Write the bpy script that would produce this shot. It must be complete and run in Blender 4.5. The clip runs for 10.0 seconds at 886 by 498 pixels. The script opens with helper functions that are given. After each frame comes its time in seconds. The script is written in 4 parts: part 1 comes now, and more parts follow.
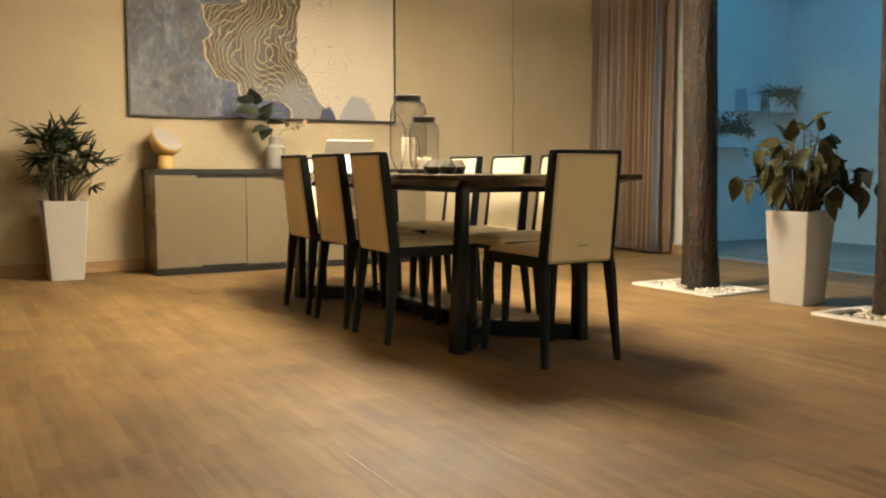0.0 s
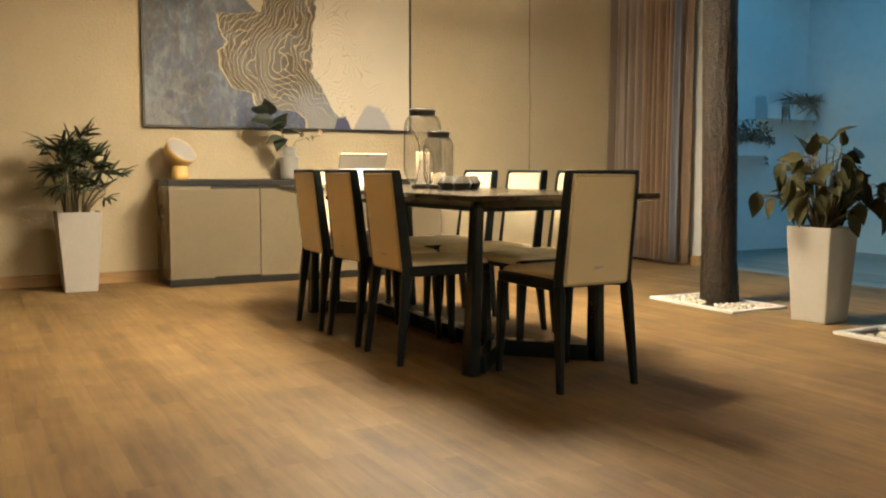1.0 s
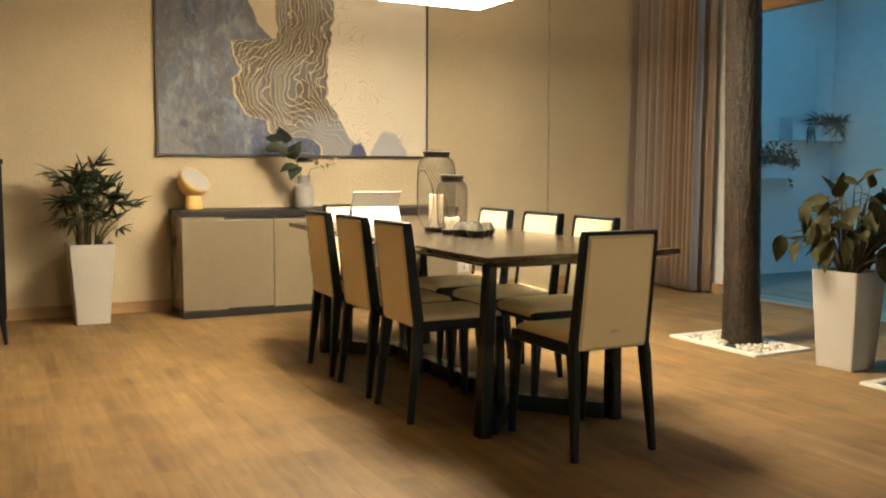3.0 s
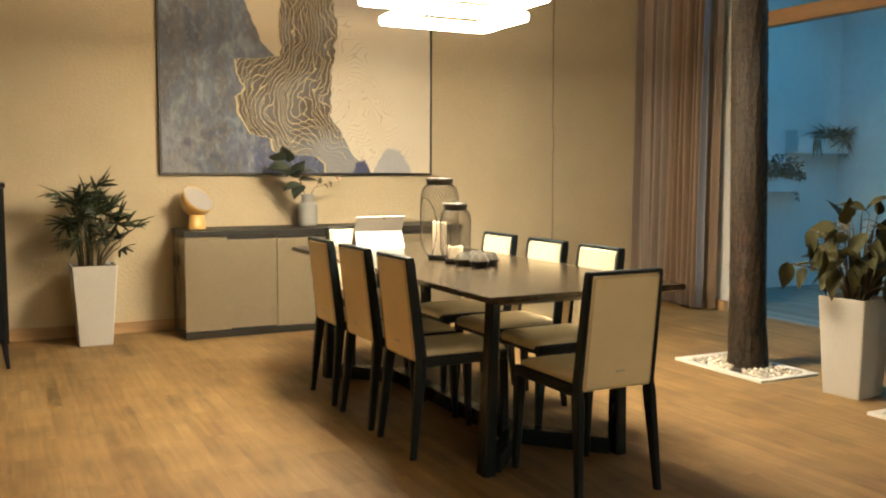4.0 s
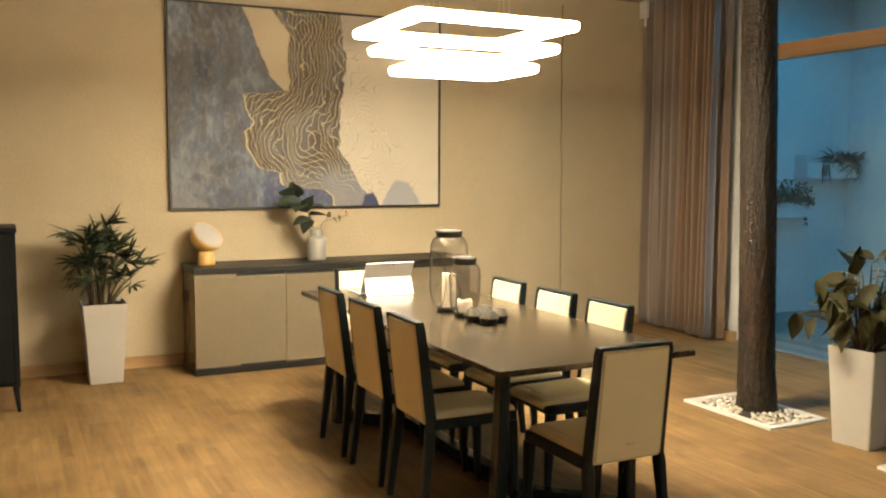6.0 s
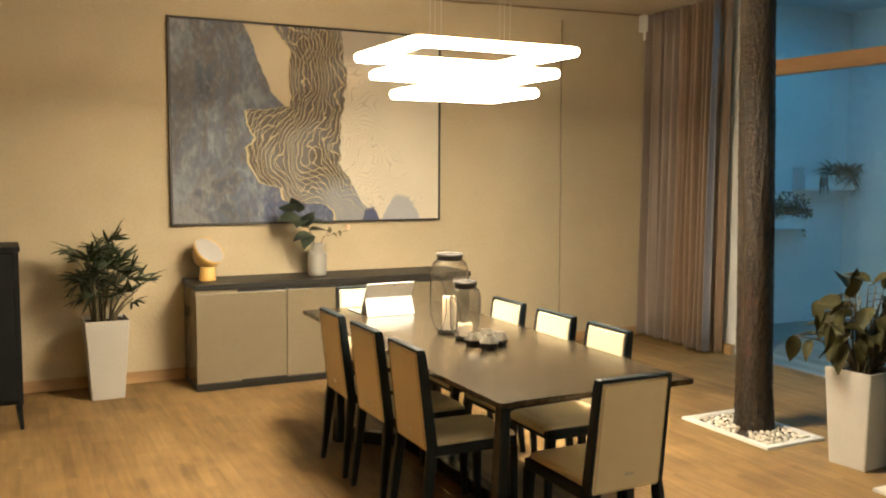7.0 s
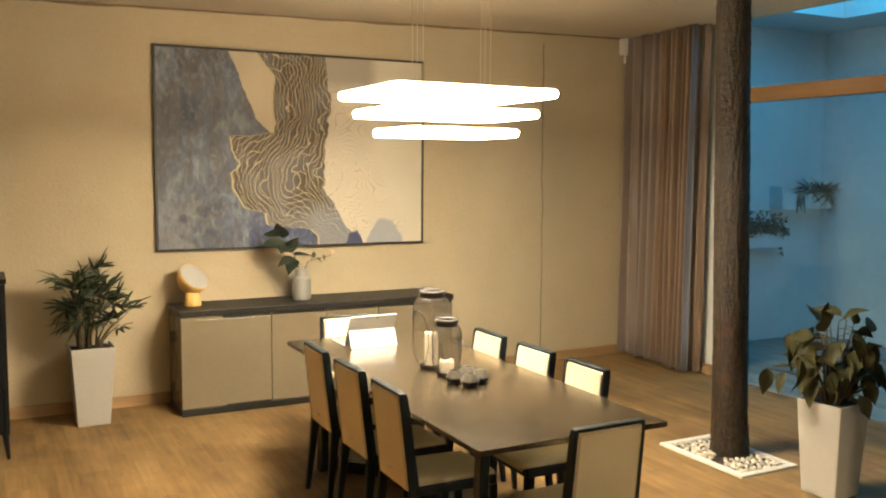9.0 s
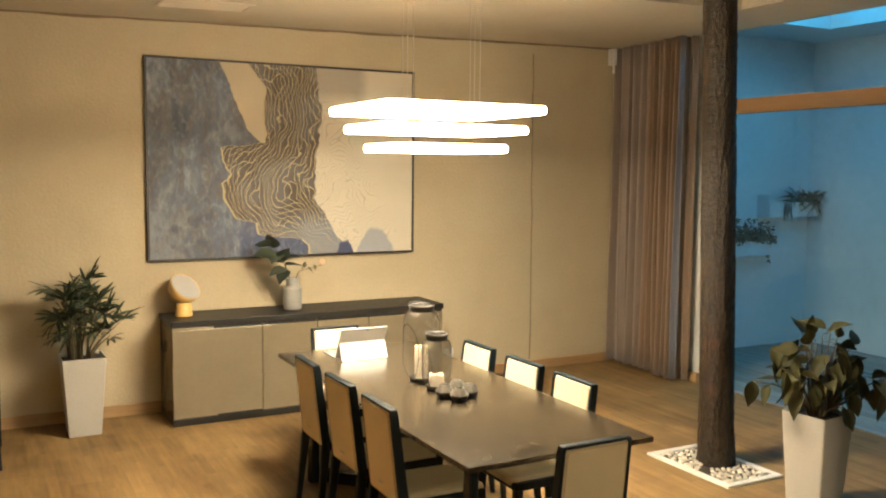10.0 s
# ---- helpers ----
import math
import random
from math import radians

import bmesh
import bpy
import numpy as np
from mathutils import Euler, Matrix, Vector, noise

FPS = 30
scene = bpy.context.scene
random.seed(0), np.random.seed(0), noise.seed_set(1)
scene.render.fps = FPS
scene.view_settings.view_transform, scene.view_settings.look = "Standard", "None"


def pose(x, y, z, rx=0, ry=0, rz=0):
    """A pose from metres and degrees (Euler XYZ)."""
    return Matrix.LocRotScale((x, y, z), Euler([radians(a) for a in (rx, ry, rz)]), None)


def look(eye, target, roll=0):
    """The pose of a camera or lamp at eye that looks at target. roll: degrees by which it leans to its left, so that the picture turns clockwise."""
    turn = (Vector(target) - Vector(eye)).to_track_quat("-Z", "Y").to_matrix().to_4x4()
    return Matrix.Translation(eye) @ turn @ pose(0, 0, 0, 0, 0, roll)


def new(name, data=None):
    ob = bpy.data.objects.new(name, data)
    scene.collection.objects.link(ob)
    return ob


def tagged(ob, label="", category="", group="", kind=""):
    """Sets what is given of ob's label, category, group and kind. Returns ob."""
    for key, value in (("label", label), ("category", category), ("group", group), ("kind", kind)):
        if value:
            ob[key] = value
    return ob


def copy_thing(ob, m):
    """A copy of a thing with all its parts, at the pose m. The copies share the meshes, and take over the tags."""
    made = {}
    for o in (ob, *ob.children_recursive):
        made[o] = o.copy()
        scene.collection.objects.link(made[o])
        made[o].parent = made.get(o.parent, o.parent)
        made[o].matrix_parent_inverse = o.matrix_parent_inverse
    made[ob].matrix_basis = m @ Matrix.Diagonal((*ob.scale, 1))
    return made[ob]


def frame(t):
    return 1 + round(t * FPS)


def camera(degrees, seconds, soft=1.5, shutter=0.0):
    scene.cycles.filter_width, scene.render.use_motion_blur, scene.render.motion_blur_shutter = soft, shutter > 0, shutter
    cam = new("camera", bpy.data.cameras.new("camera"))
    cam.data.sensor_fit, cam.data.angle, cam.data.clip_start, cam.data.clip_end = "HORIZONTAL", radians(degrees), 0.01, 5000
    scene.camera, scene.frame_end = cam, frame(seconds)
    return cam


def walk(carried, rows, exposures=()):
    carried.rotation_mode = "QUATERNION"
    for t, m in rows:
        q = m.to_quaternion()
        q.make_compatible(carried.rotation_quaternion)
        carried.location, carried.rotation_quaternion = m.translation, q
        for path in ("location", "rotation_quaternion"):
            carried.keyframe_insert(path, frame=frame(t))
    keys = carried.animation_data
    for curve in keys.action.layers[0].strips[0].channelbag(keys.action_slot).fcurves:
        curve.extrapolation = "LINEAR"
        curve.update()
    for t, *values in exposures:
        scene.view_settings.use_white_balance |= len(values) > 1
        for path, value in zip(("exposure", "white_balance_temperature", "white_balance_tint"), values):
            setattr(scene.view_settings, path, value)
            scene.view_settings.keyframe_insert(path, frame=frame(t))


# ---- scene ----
cam = camera(52.8, 10.0, soft=2.1)
PATH = [
    (0, (0.06, 0.11, 0.776), (1.04, 1.844, 0.596), 0.0),
    (0.5, (0.083, 0.136, 0.807), (1.044, 1.881, 0.629), 0.0),
    (1, (0.108, 0.166, 0.848), (1.055, 1.919, 0.671), 0.1),
    (1.5, (0.13, 0.193, 0.892), (1.062, 1.954, 0.716), 0.1),
    (2, (0.157, 0.22, 0.937), (1.077, 1.987, 0.762), 0.1),
    (2.5, (0.18, 0.242, 0.997), (1.092, 2.013, 0.822), 0.2),
    (4, (0.227, 0.298, 1.204), (1.123, 2.078, 1.029), 0.2),
    (4.5, (0.231, 0.31, 1.275), (1.122, 2.092, 1.1), 0.2),
    (5, (0.231, 0.316, 1.349), (1.116, 2.101, 1.174), 0.2),
    (5.5, (0.229, 0.319, 1.412), (1.111, 2.105, 1.236), 0.2),
    (7, (0.196, 0.295, 1.6), (1.081, 2.079, 1.422), 0.3),
    (7.5, (0.193, 0.277, 1.657), (1.085, 2.059, 1.478), 0.3),
    (8, (0.188, 0.257, 1.71), (1.087, 2.034, 1.531), 0.4),
    (8.5, (0.182, 0.243, 1.757), (1.09, 2.016, 1.579), 0.4),
    (9, (0.172, 0.219, 1.809), (1.088, 1.988, 1.629), 0.4),
    (9.5, (0.161, 0.2, 1.852), (1.087, 1.964, 1.673), 0.4),
    (10, (0.155, 0.179, 1.886), (1.09, 1.939, 1.708), 0.5),
]
EXPOSURE = 0.0
walk(cam, [(t, look(eye, target, roll)) for t, eye, target, roll in PATH], [(0, EXPOSURE - 0.10), (4, EXPOSURE - 0.02), (10, EXPOSURE)])

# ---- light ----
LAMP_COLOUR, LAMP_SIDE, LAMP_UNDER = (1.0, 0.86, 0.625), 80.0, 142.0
# colours and strength of the two added fill lamps out of view
FILL_WARM, FILL_PALE, FILL_STRENGTH = (1.0, 0.49, 0.15), (1.0, 0.89, 0.66), 15.5
SKY_COLOUR, SKY_POWER = (0.018, 0.56, 0.96), 46.0

world = bpy.data.worlds.new("dusk")
scene.world = world
world.use_nodes = True
_wn = world.node_tree.nodes
_sky = _wn.new("ShaderNodeTexSky")
_sky.sky_type, _sky.sun_disc = "NISHITA", False
_sky.sun_elevation, _sky.sun_rotation = radians(1.0), radians(200)
_bg = _wn["Background"]
_bg.inputs["Strength"].default_value = 0.12
world.node_tree.links.new(_sky.outputs[0], _bg.inputs["Color"])


def area(name, m, sx, sy, power, colour):
    d = bpy.data.lights.new(name, "AREA")
    d.shape, d.size, d.size_y, d.energy, d.color = "RECTANGLE", sx, sy, power, colour
    ob = new(name, d)
    ob.matrix_world = m
    return ob


# dusk sky through the roof opening of the courtyard
area("skylight_sky", pose(6.95, 4.75, 3.64, 0, 0, 0), 1.6, 3.1, SKY_POWER, SKY_COLOUR)


# ---- materials ----
def mat(name, c1, c2=None, scale=6.0, fine=60.0, rough=0.5, rough2=None, metal=0.0, bump=0.0, bump_scale=120.0,
        stretch=(1, 1, 1), coat=0.0, rand=0.0, spec=0.5, sheen=0.0, trans=0.0, contrast=(0.35, 0.65)):
    m = bpy.data.materials.new(name)
    m.use_nodes = True
    nt = m.node_tree
    N, L = nt.nodes, nt.links
    b = N["Principled BSDF"]
    b.inputs["Metallic"].default_value = metal
    b.inputs["Roughness"].default_value = rough
    b.inputs["Coat Weight"].default_value = coat
    b.inputs["Coat Roughness"].default_value = 0.15
    b.inputs["Specular IOR Level"].default_value = spec
    b.inputs["Sheen Weight"].default_value = sheen
    b.inputs["Transmission Weight"].default_value = trans
    c2 = c2 or tuple(v * 0.8 for v in c1)
    tc = N.new("ShaderNodeTexCoord")
    info = N.new("ShaderNodeObjectInfo")
    off = N.new("ShaderNodeVectorMath")
    off.operation = "MULTIPLY_ADD"
    mp = N.new("ShaderNodeMapping")
    mp.inputs["Scale"].default_value = stretch
    L.new(tc.outputs["Object"], mp.inputs["Vector"])
    comb = N.new("ShaderNodeCombineXYZ")
    for i in range(3):
        L.new(info.outputs["Random"], comb.inputs[i])
    L.new(comb.outputs[0], off.inputs[0])
    off.inputs[1].default_value = (13.7, 7.3, 5.1) if rand else (0, 0, 0)
    L.new(mp.outputs[0], off.inputs[2])
    n1 = N.new("ShaderNodeTexNoise")
    n1.inputs["Scale"].default_value, n1.inputs["Detail"].default_value = scale, 6
    n2 = N.new("ShaderNodeTexNoise")
    n2.inputs["Scale"].default_value, n2.inputs["Detail"].default_value = fine, 4
    L.new(off.outputs[0], n1.inputs["Vector"])
    L.new(off.outputs[0], n2.inputs["Vector"])
    mix = N.new("ShaderNodeMath")
    mix.operation = "MULTIPLY_ADD"
    L.new(n2.outputs["Fac"], mix.inputs[0])
    mix.inputs[1].default_value = 0.35
    sub = N.new("ShaderNodeMath")
    sub.operation = "MULTIPLY_ADD"
    L.new(n1.outputs["Fac"], sub.inputs[0])
    sub.inputs[1].default_value, sub.inputs[2].default_value = 0.65, 0.0
    L.new(sub.outputs[0], mix.inputs[2])
    ramp = N.new("ShaderNodeValToRGB")
    ramp.color_ramp.elements[0].position, ramp.color_ramp.elements[1].position = contrast
    ramp.color_ramp.elements[0].color, ramp.color_ramp.elements[1].color = (*c2, 1), (*c1, 1)
    L.new(mix.outputs[0], ramp.inputs[0])
    col = ramp.outputs[0]
    if rand:
        hsv = N.new("ShaderNodeHueSaturation")
        mr = N.new("ShaderNodeMapRange")
        mr.inputs["To Min"].default_value, mr.inputs["To Max"].default_value = 1 - rand, 1 + rand
        L.new(info.outputs["Random"], mr.inputs["Value"])
        L.new(mr.outputs[0], hsv.inputs["Value"])
        L.new(col, hsv.inputs["Color"])
        col = hsv.outputs[0]
    L.new(col, b.inputs["Base Color"])
    if rough2 is not None:
        rr = N.new("ShaderNodeMapRange")
        rr.inputs["To Min"].default_value, rr.inputs["To Max"].default_value = rough, rough2
        L.new(mix.outputs[0], rr.inputs["Value"])
        L.new(rr.outputs[0], b.inputs["Roughness"])
    if bump:
        nb = N.new("ShaderNodeTexNoise")
        nb.inputs["Scale"].default_value, nb.inputs["Detail"].default_value = bump_scale, 3
        L.new(off.outputs[0], nb.inputs["Vector"])
        bp = N.new("ShaderNodeBump")
        bp.inputs["Strength"].default_value, bp.inputs["Distance"].default_value = bump, 0.01
        L.new(nb.outputs["Fac"], bp.inputs["Height"])
        L.new(bp.outputs[0], b.inputs["Normal"])
    return m


def glow(name, colour, strength):
    m = mat(name, colour, colour)
    b = m.node_tree.nodes["Principled BSDF"]
    b.inputs["Emission Color"].default_value = (*colour, 1)
    b.inputs["Emission Strength"].default_value = strength
    return m


def glass_mat(name, tint):
    m = bpy.data.materials.new(name)
    m.use_nodes = True
    N, L = m.node_tree.nodes, m.node_tree.links
    N.remove(N["Principled BSDF"])
    tr, gl, mx, fr = (N.new("ShaderNode" + k) for k in ("BsdfTransparent", "BsdfGlossy", "MixShader", "Fresnel"))
    tr.inputs[0].default_value = (*tint, 1)
    gl.inputs["Roughness"].default_value = 0.02
    fr.inputs[0].default_value = 1.45
    L.new(fr.outputs[0], mx.inputs[0]), L.new(tr.outputs[0], mx.inputs[1]), L.new(gl.outputs[0], mx.inputs[2])
    L.new(mx.outputs[0], N["Material Output"].inputs[0])
    return m


M_WALL = mat("cream_wallpaper", (0.475, 0.395, 0.262), (0.42, 0.345, 0.222), 1.6, 45, 0.75, bump=0.32, bump_scale=44, stretch=(1, 1, 1))
M_CEIL = mat("ceiling_paint", (0.56, 0.485, 0.365), (0.50, 0.43, 0.315), 1.2, 30, 0.85, bump=0.1, bump_scale=90)
M_BASE = mat("baseboard_wood", (0.42, 0.26, 0.12), (0.30, 0.18, 0.08), 3, 40, 0.45, bump=0.1, stretch=(0.3, 1, 6))
M_BEAM = mat("beam_wood", (0.40, 0.25, 0.13), (0.32, 0.19, 0.09), 2, 40, 0.5, bump=0.1, stretch=(1, 0.3, 6))
M_WHITEFRAME = mat("window_frame_paint", (0.74, 0.74, 0.72), (0.66, 0.66, 0.64), 5, 60, 0.4)
# white plaster with the blue of the dusk light tinted into its colour
M_COURT = mat("dusk_tinted_plaster", (0.60, 0.69, 0.73), (0.47, 0.56, 0.61), 0.9, 14, 0.85, bump=0.25, bump_scale=25)
M_DECK = mat("weathered_deck", (0.30, 0.29, 0.27), (0.18, 0.18, 0.17), 4, 60, 0.7, bump=0.3, stretch=(8, 0.5, 1), rand=0.2)
M_CLEAR = bpy.data.materials.new("pane_edge_glass")
M_CLEAR.use_nodes = True
_cn = M_CLEAR.node_tree.nodes
_cn.remove(_cn["Principled BSDF"])
M_CLEAR.node_tree.links.new(_cn.new("ShaderNodeBsdfTransparent").outputs[0], _cn["Material Output"].inputs[0])
M_TRACK = mat("grey_aluminium_track", (0.30, 0.31, 0.32), (0.24, 0.25, 0.26), 8, 80, 0.45, metal=0.5)
M_GLASS = glass_mat("window_glass", (0.76, 0.93, 0.985))
# black lacquers: the teal cast of shaded areas is put into their colour
M_BLACK = mat("teal_tinted_black_wood", (0.011, 0.018, 0.022), (0.007, 0.012, 0.015), 6, 80, 0.40, 0.52, bump=0.06, stretch=(6, 6, 1), spec=0.2)
M_TABLELEG = mat("teal_tinted_gloss_black", (0.011, 0.018, 0.022), (0.008, 0.013, 0.016), 6, 80, 0.22, 0.30, spec=0.3)
# the courtyard's blue light on the curtain edge is put into this grey
M_SATIN = mat("blue_lit_satin", (0.15, 0.15, 0.175), (0.10, 0.10, 0.12), 4, 160, 0.32, bump=0.1, bump_scale=300, sheen=0.3, stretch=(1, 1, 0.2))
M_LEATHER = mat("cream_leather", (0.78, 0.67, 0.455), (0.72, 0.61, 0.405), 5, 120, 0.48, 0.58, bump=0.12, bump_scale=260)
M_PIPING = mat("tan_leather_piping", (0.60, 0.49, 0.30), (0.52, 0.42, 0.25), 20, 90, 0.42)
M_METAL = mat("brushed_metal", (0.62, 0.60, 0.55), (0.5, 0.48, 0.44), 20, 200, 0.3, metal=1.0)
M_TABLE = mat("dark_stone_tabletop", (0.080, 0.060, 0.035), (0.022, 0.0165, 0.0105), 15.0, 70, 0.18, 0.26, bump=0.004, bump_scale=200, spec=0.17, contrast=(0.40, 0.66))
M_SIDE = mat("taupe_lacquer", (0.195, 0.160, 0.106), (0.176, 0.144, 0.094), 1.5, 40, 0.19, 0.24)
M_SIDETOP = mat("dark_brown_wood_top", (0.026, 0.024, 0.021), (0.016, 0.015, 0.013), 3, 60, 0.42, 0.52, bump=0.08, stretch=(0.4, 6, 6), spec=0.25)
M_POT = mat("white_matt_plastic", (0.44, 0.42, 0.38), (0.40, 0.38, 0.34), 3, 60, 0.42)
M_SOIL = mat("dark_soil", (0.05, 0.035, 0.022), (0.02, 0.014, 0.01), 30, 90, 0.95, bump=0.8, bump_scale=60)
M_PALM = mat("palm_leaf", (0.026, 0.040, 0.017), (0.012, 0.021, 0.009), 8, 60, 0.42, rand=0.25)
M_PALMSTEM = mat("palm_stem", (0.11, 0.085, 0.04), (0.05, 0.04, 0.02), 20, 80, 0.7)
M_LEAF = mat("broad_leaf", (0.056, 0.051, 0.019), (0.030, 0.033, 0.014), 9, 50, 0.60, spec=0.16, rand=0.28)
M_STEM = mat("plant_stem", (0.10, 0.075, 0.035), (0.05, 0.038, 0.02), 20, 80, 0.6)
# leaf colour lightened to stand in for the haze of the glass
M_COURTLEAF = mat("haze_lightened_leaf", (0.30, 0.25, 0.20), (0.15, 0.13, 0.105), 12, 60, 0.6, rand=0.3)
M_PEBBLE = mat("white_pebble", (0.66, 0.60, 0.50), (0.42, 0.37, 0.29), 14, 90, 0.5, rand=0.45)
M_TRAY = mat("tray_white_stone", (0.66, 0.64, 0.60), (0.58, 0.56, 0.52), 6, 60, 0.45)
M_CURTAIN = mat("brown_satin_curtain", (0.205, 0.132, 0.080), (0.145, 0.092, 0.055), 3, 160, 0.5, bump=0.1, bump_scale=400, sheen=0.4, stretch=(1, 1, 0.2))
M_CURTAIN2 = mat("grey_taupe_curtain", (0.225, 0.170, 0.135), (0.165, 0.125, 0.098), 3, 160, 0.5, bump=0.1, bump_scale=400, sheen=0.4, stretch=(1, 1, 0.2))
M_YELLOW = mat("mustard_yellow_lacquer", (0.64, 0.41, 0.13), (0.58, 0.36, 0.11), 5, 60, 0.35)
M_DISC = mat("opal_diffuser", (0.42, 0.40, 0.37), (0.38, 0.365, 0.335), 4, 50, 0.4)
M_VASE = mat("pale_grey_ceramic", (0.28, 0.27, 0.245), (0.24, 0.23, 0.21), 5, 80, 0.4, bump=0.05)
M_DARKLEAF = mat("dark_teal_leaf", (0.048, 0.060, 0.040), (0.028, 0.038, 0.026), 9, 60, 0.4, rand=0.2)
M_DRY = mat("dry_olive_leaf", (0.14, 0.12, 0.06), (0.09, 0.075, 0.04), 12, 60, 0.6)
M_ROSE = mat("pale_peach_petal", (0.78, 0.60, 0.42), (0.70, 0.50, 0.33), 12, 60, 0.55)
M_WIRE = mat("bronze_wire_mesh", (0.18, 0.155, 0.115), (0.12, 0.105, 0.08), 20, 90, 0.4, metal=0.5)
M_RIM = mat("dark_pewter", (0.070, 0.064, 0.055), (0.04, 0.037, 0.033), 12, 90, 0.45, metal=0.5)
# no flame: a weak glow is added to brighten the wax
M_CANDLE = glow("glowing_ivory_wax", (0.86, 0.68, 0.42), 0.7)
M_SILVER = mat("silver_glaze", (0.27, 0.25, 0.21), (0.17, 0.155, 0.13), 12, 90, 0.35, metal=0.55)
M_DARKGLAZE = mat("black_glaze", (0.02, 0.02, 0.02), (0.012, 0.012, 0.012), 8, 80, 0.3)
M_TABLET = mat("silver_tablet_shell", (0.66, 0.65, 0.63), (0.62, 0.61, 0.59), 4, 120, 0.38, metal=0.25)
M_KEYS = mat("grey_keyboard_fabric", (0.20, 0.19, 0.18), (0.16, 0.15, 0.14), 20, 200, 0.8)
M_FRAME = mat("black_picture_frame", (0.02, 0.018, 0.016), None, 10, 90, 0.4)
M_CAB = mat("black_cabinet_paint", (0.012, 0.014, 0.016), (0.008, 0.009, 0.011), 4, 70, 0.45, 0.55, spec=0.15)
M_PLASTIC = mat("white_plastic", (0.74, 0.72, 0.68), None, 8, 60, 0.4)
M_CABLE = mat("black_rubber", (0.02, 0.02, 0.02), None, 10, 60, 0.6)
M_TUBE = glow("lamp_side_diffuser", LAMP_COLOUR, LAMP_SIDE)
M_UNDER = glow("lamp_under_diffuser", LAMP_COLOUR, LAMP_UNDER)
M_FILL_WARM = glow("amber_fill_glow", FILL_WARM, FILL_STRENGTH * 0.28)
M_FILL_PALE = glow("cream_fill_glow", FILL_PALE, FILL_STRENGTH * 3.3)
M_CORD = mat("pale_steel_cord", (0.66, 0.62, 0.54), None, 20, 90, 0.35)
M_LAMPTOP = mat("champagne_aluminium", (0.55, 0.42, 0.28), (0.48, 0.36, 0.24), 8, 90, 0.35, metal=0.9)


# ---- helpers ----
def part(name, bm, material, parent=None, label="", smooth=False):
    me = bpy.data.meshes.new(name)
    bmesh.ops.recalc_face_normals(bm, faces=bm.faces)
    bm.to_mesh(me)
    bm.free()
    me.materials.append(material)
    if smooth:
        me.shade_smooth()
    ob = new(name, me)
    ob.parent = parent
    return tagged(ob, label) if label else ob


def empty(name, m, label, category, group="", kind=""):
    ob = new(name)
    ob.empty_display_size = 0.05
    ob.matrix_basis = m
    return tagged(ob, label, category, group, kind)


def box(x0, x1, y0, y1, z0, z1, bevel=0.0, seg=2, bm=None):
    out = bmesh.new()
    bmesh.ops.create_cube(out, size=1, matrix=Matrix.LocRotScale(((x0 + x1) / 2, (y0 + y1) / 2, (z0 + z1) / 2), None, (x1 - x0, y1 - y0, z1 - z0)))
    if bevel:
        bmesh.ops.bevel(out, geom=out.edges[:], offset=bevel, segments=seg, affect="EDGES", profile=0.5)
    return out


def rings(loops, closed=True, cap=True, bm=None):
    """Skin a row of loops that have the same number of points."""
    bm = bm or bmesh.new()
    vs = [[bm.verts.new(p) for p in lp] for lp in loops]
    n = len(vs[0])
    for a, b in zip(vs, vs[1:]):
        for i in range(n if closed else n - 1):
            bm.faces.new((a[i], a[(i + 1) % n], b[(i + 1) % n], b[i]))
    if cap and closed:
        bm.faces.new(vs[0][::-1])
        bm.faces.new(vs[-1])
    return bm


def lathe(profile, seg=32, at=(0, 0, 0), cap=True, bm=None):
    return rings([[(at[0] + r * math.cos(2 * math.pi * i / seg), at[1] + r * math.sin(2 * math.pi * i / seg), at[2] + z) for i in range(seg)] for r, z in profile], cap=cap, bm=bm)


def tube(points, radii, seg=8, bm=None, loop=False):
    """A round bar along points."""
    pts = [Vector(p) for p in points]
    if not isinstance(radii, (list, tuple)):
        radii = [radii] * len(pts)
    loops = []
    ref = None
    for i, p in enumerate(pts):
        d = (pts[min(i + 1, len(pts) - 1)] - pts[max(i - 1, 0)]).normalized() if not loop else (pts[(i + 1) % len(pts)] - pts[i - 1]).normalized()
        if ref is None:
            ref = d.orthogonal().normalized()
        ref = (ref - d * ref.dot(d)).normalized()
        s = d.cross(ref)
        loops.append([p + radii[i] * (math.cos(2 * math.pi * k / seg) * ref + math.sin(2 * math.pi * k / seg) * s) for k in range(seg)])
    if loop:
        loops.append(loops[0])
    return rings(loops, cap=not loop, bm=bm)


def bar(sections, bm=None):
    """A squared bar through rectangles (x, y, z, half width, half depth), lightly chamfered."""
    loops = []
    for x, y, z, hx, hy in sections:
        c = min(hx, hy) * 0.3
        loops.append([(x + a, y + b, z) for a, b in ((hx - c, -hy), (hx, -hy + c), (hx, hy - c), (hx - c, hy), (-hx + c, hy), (-hx, hy - c), (-hx, -hy + c), (-hx + c, -hy))])
    return rings(loops, bm=bm)


def slab(outline, z0, z1, inset=0.0):
    """An upright prism on an outline; inset shrinks the lower face."""
    cx, cy = sum(p[0] for p in outline) / len(outline), sum(p[1] for p in outline) / len(outline)
    low = [(x - math.copysign(inset, x - cx), y - math.copysign(inset, y - cy), z0) for x, y in outline]
    return rings([low, [(x, y, z1) for x, y in outline]])


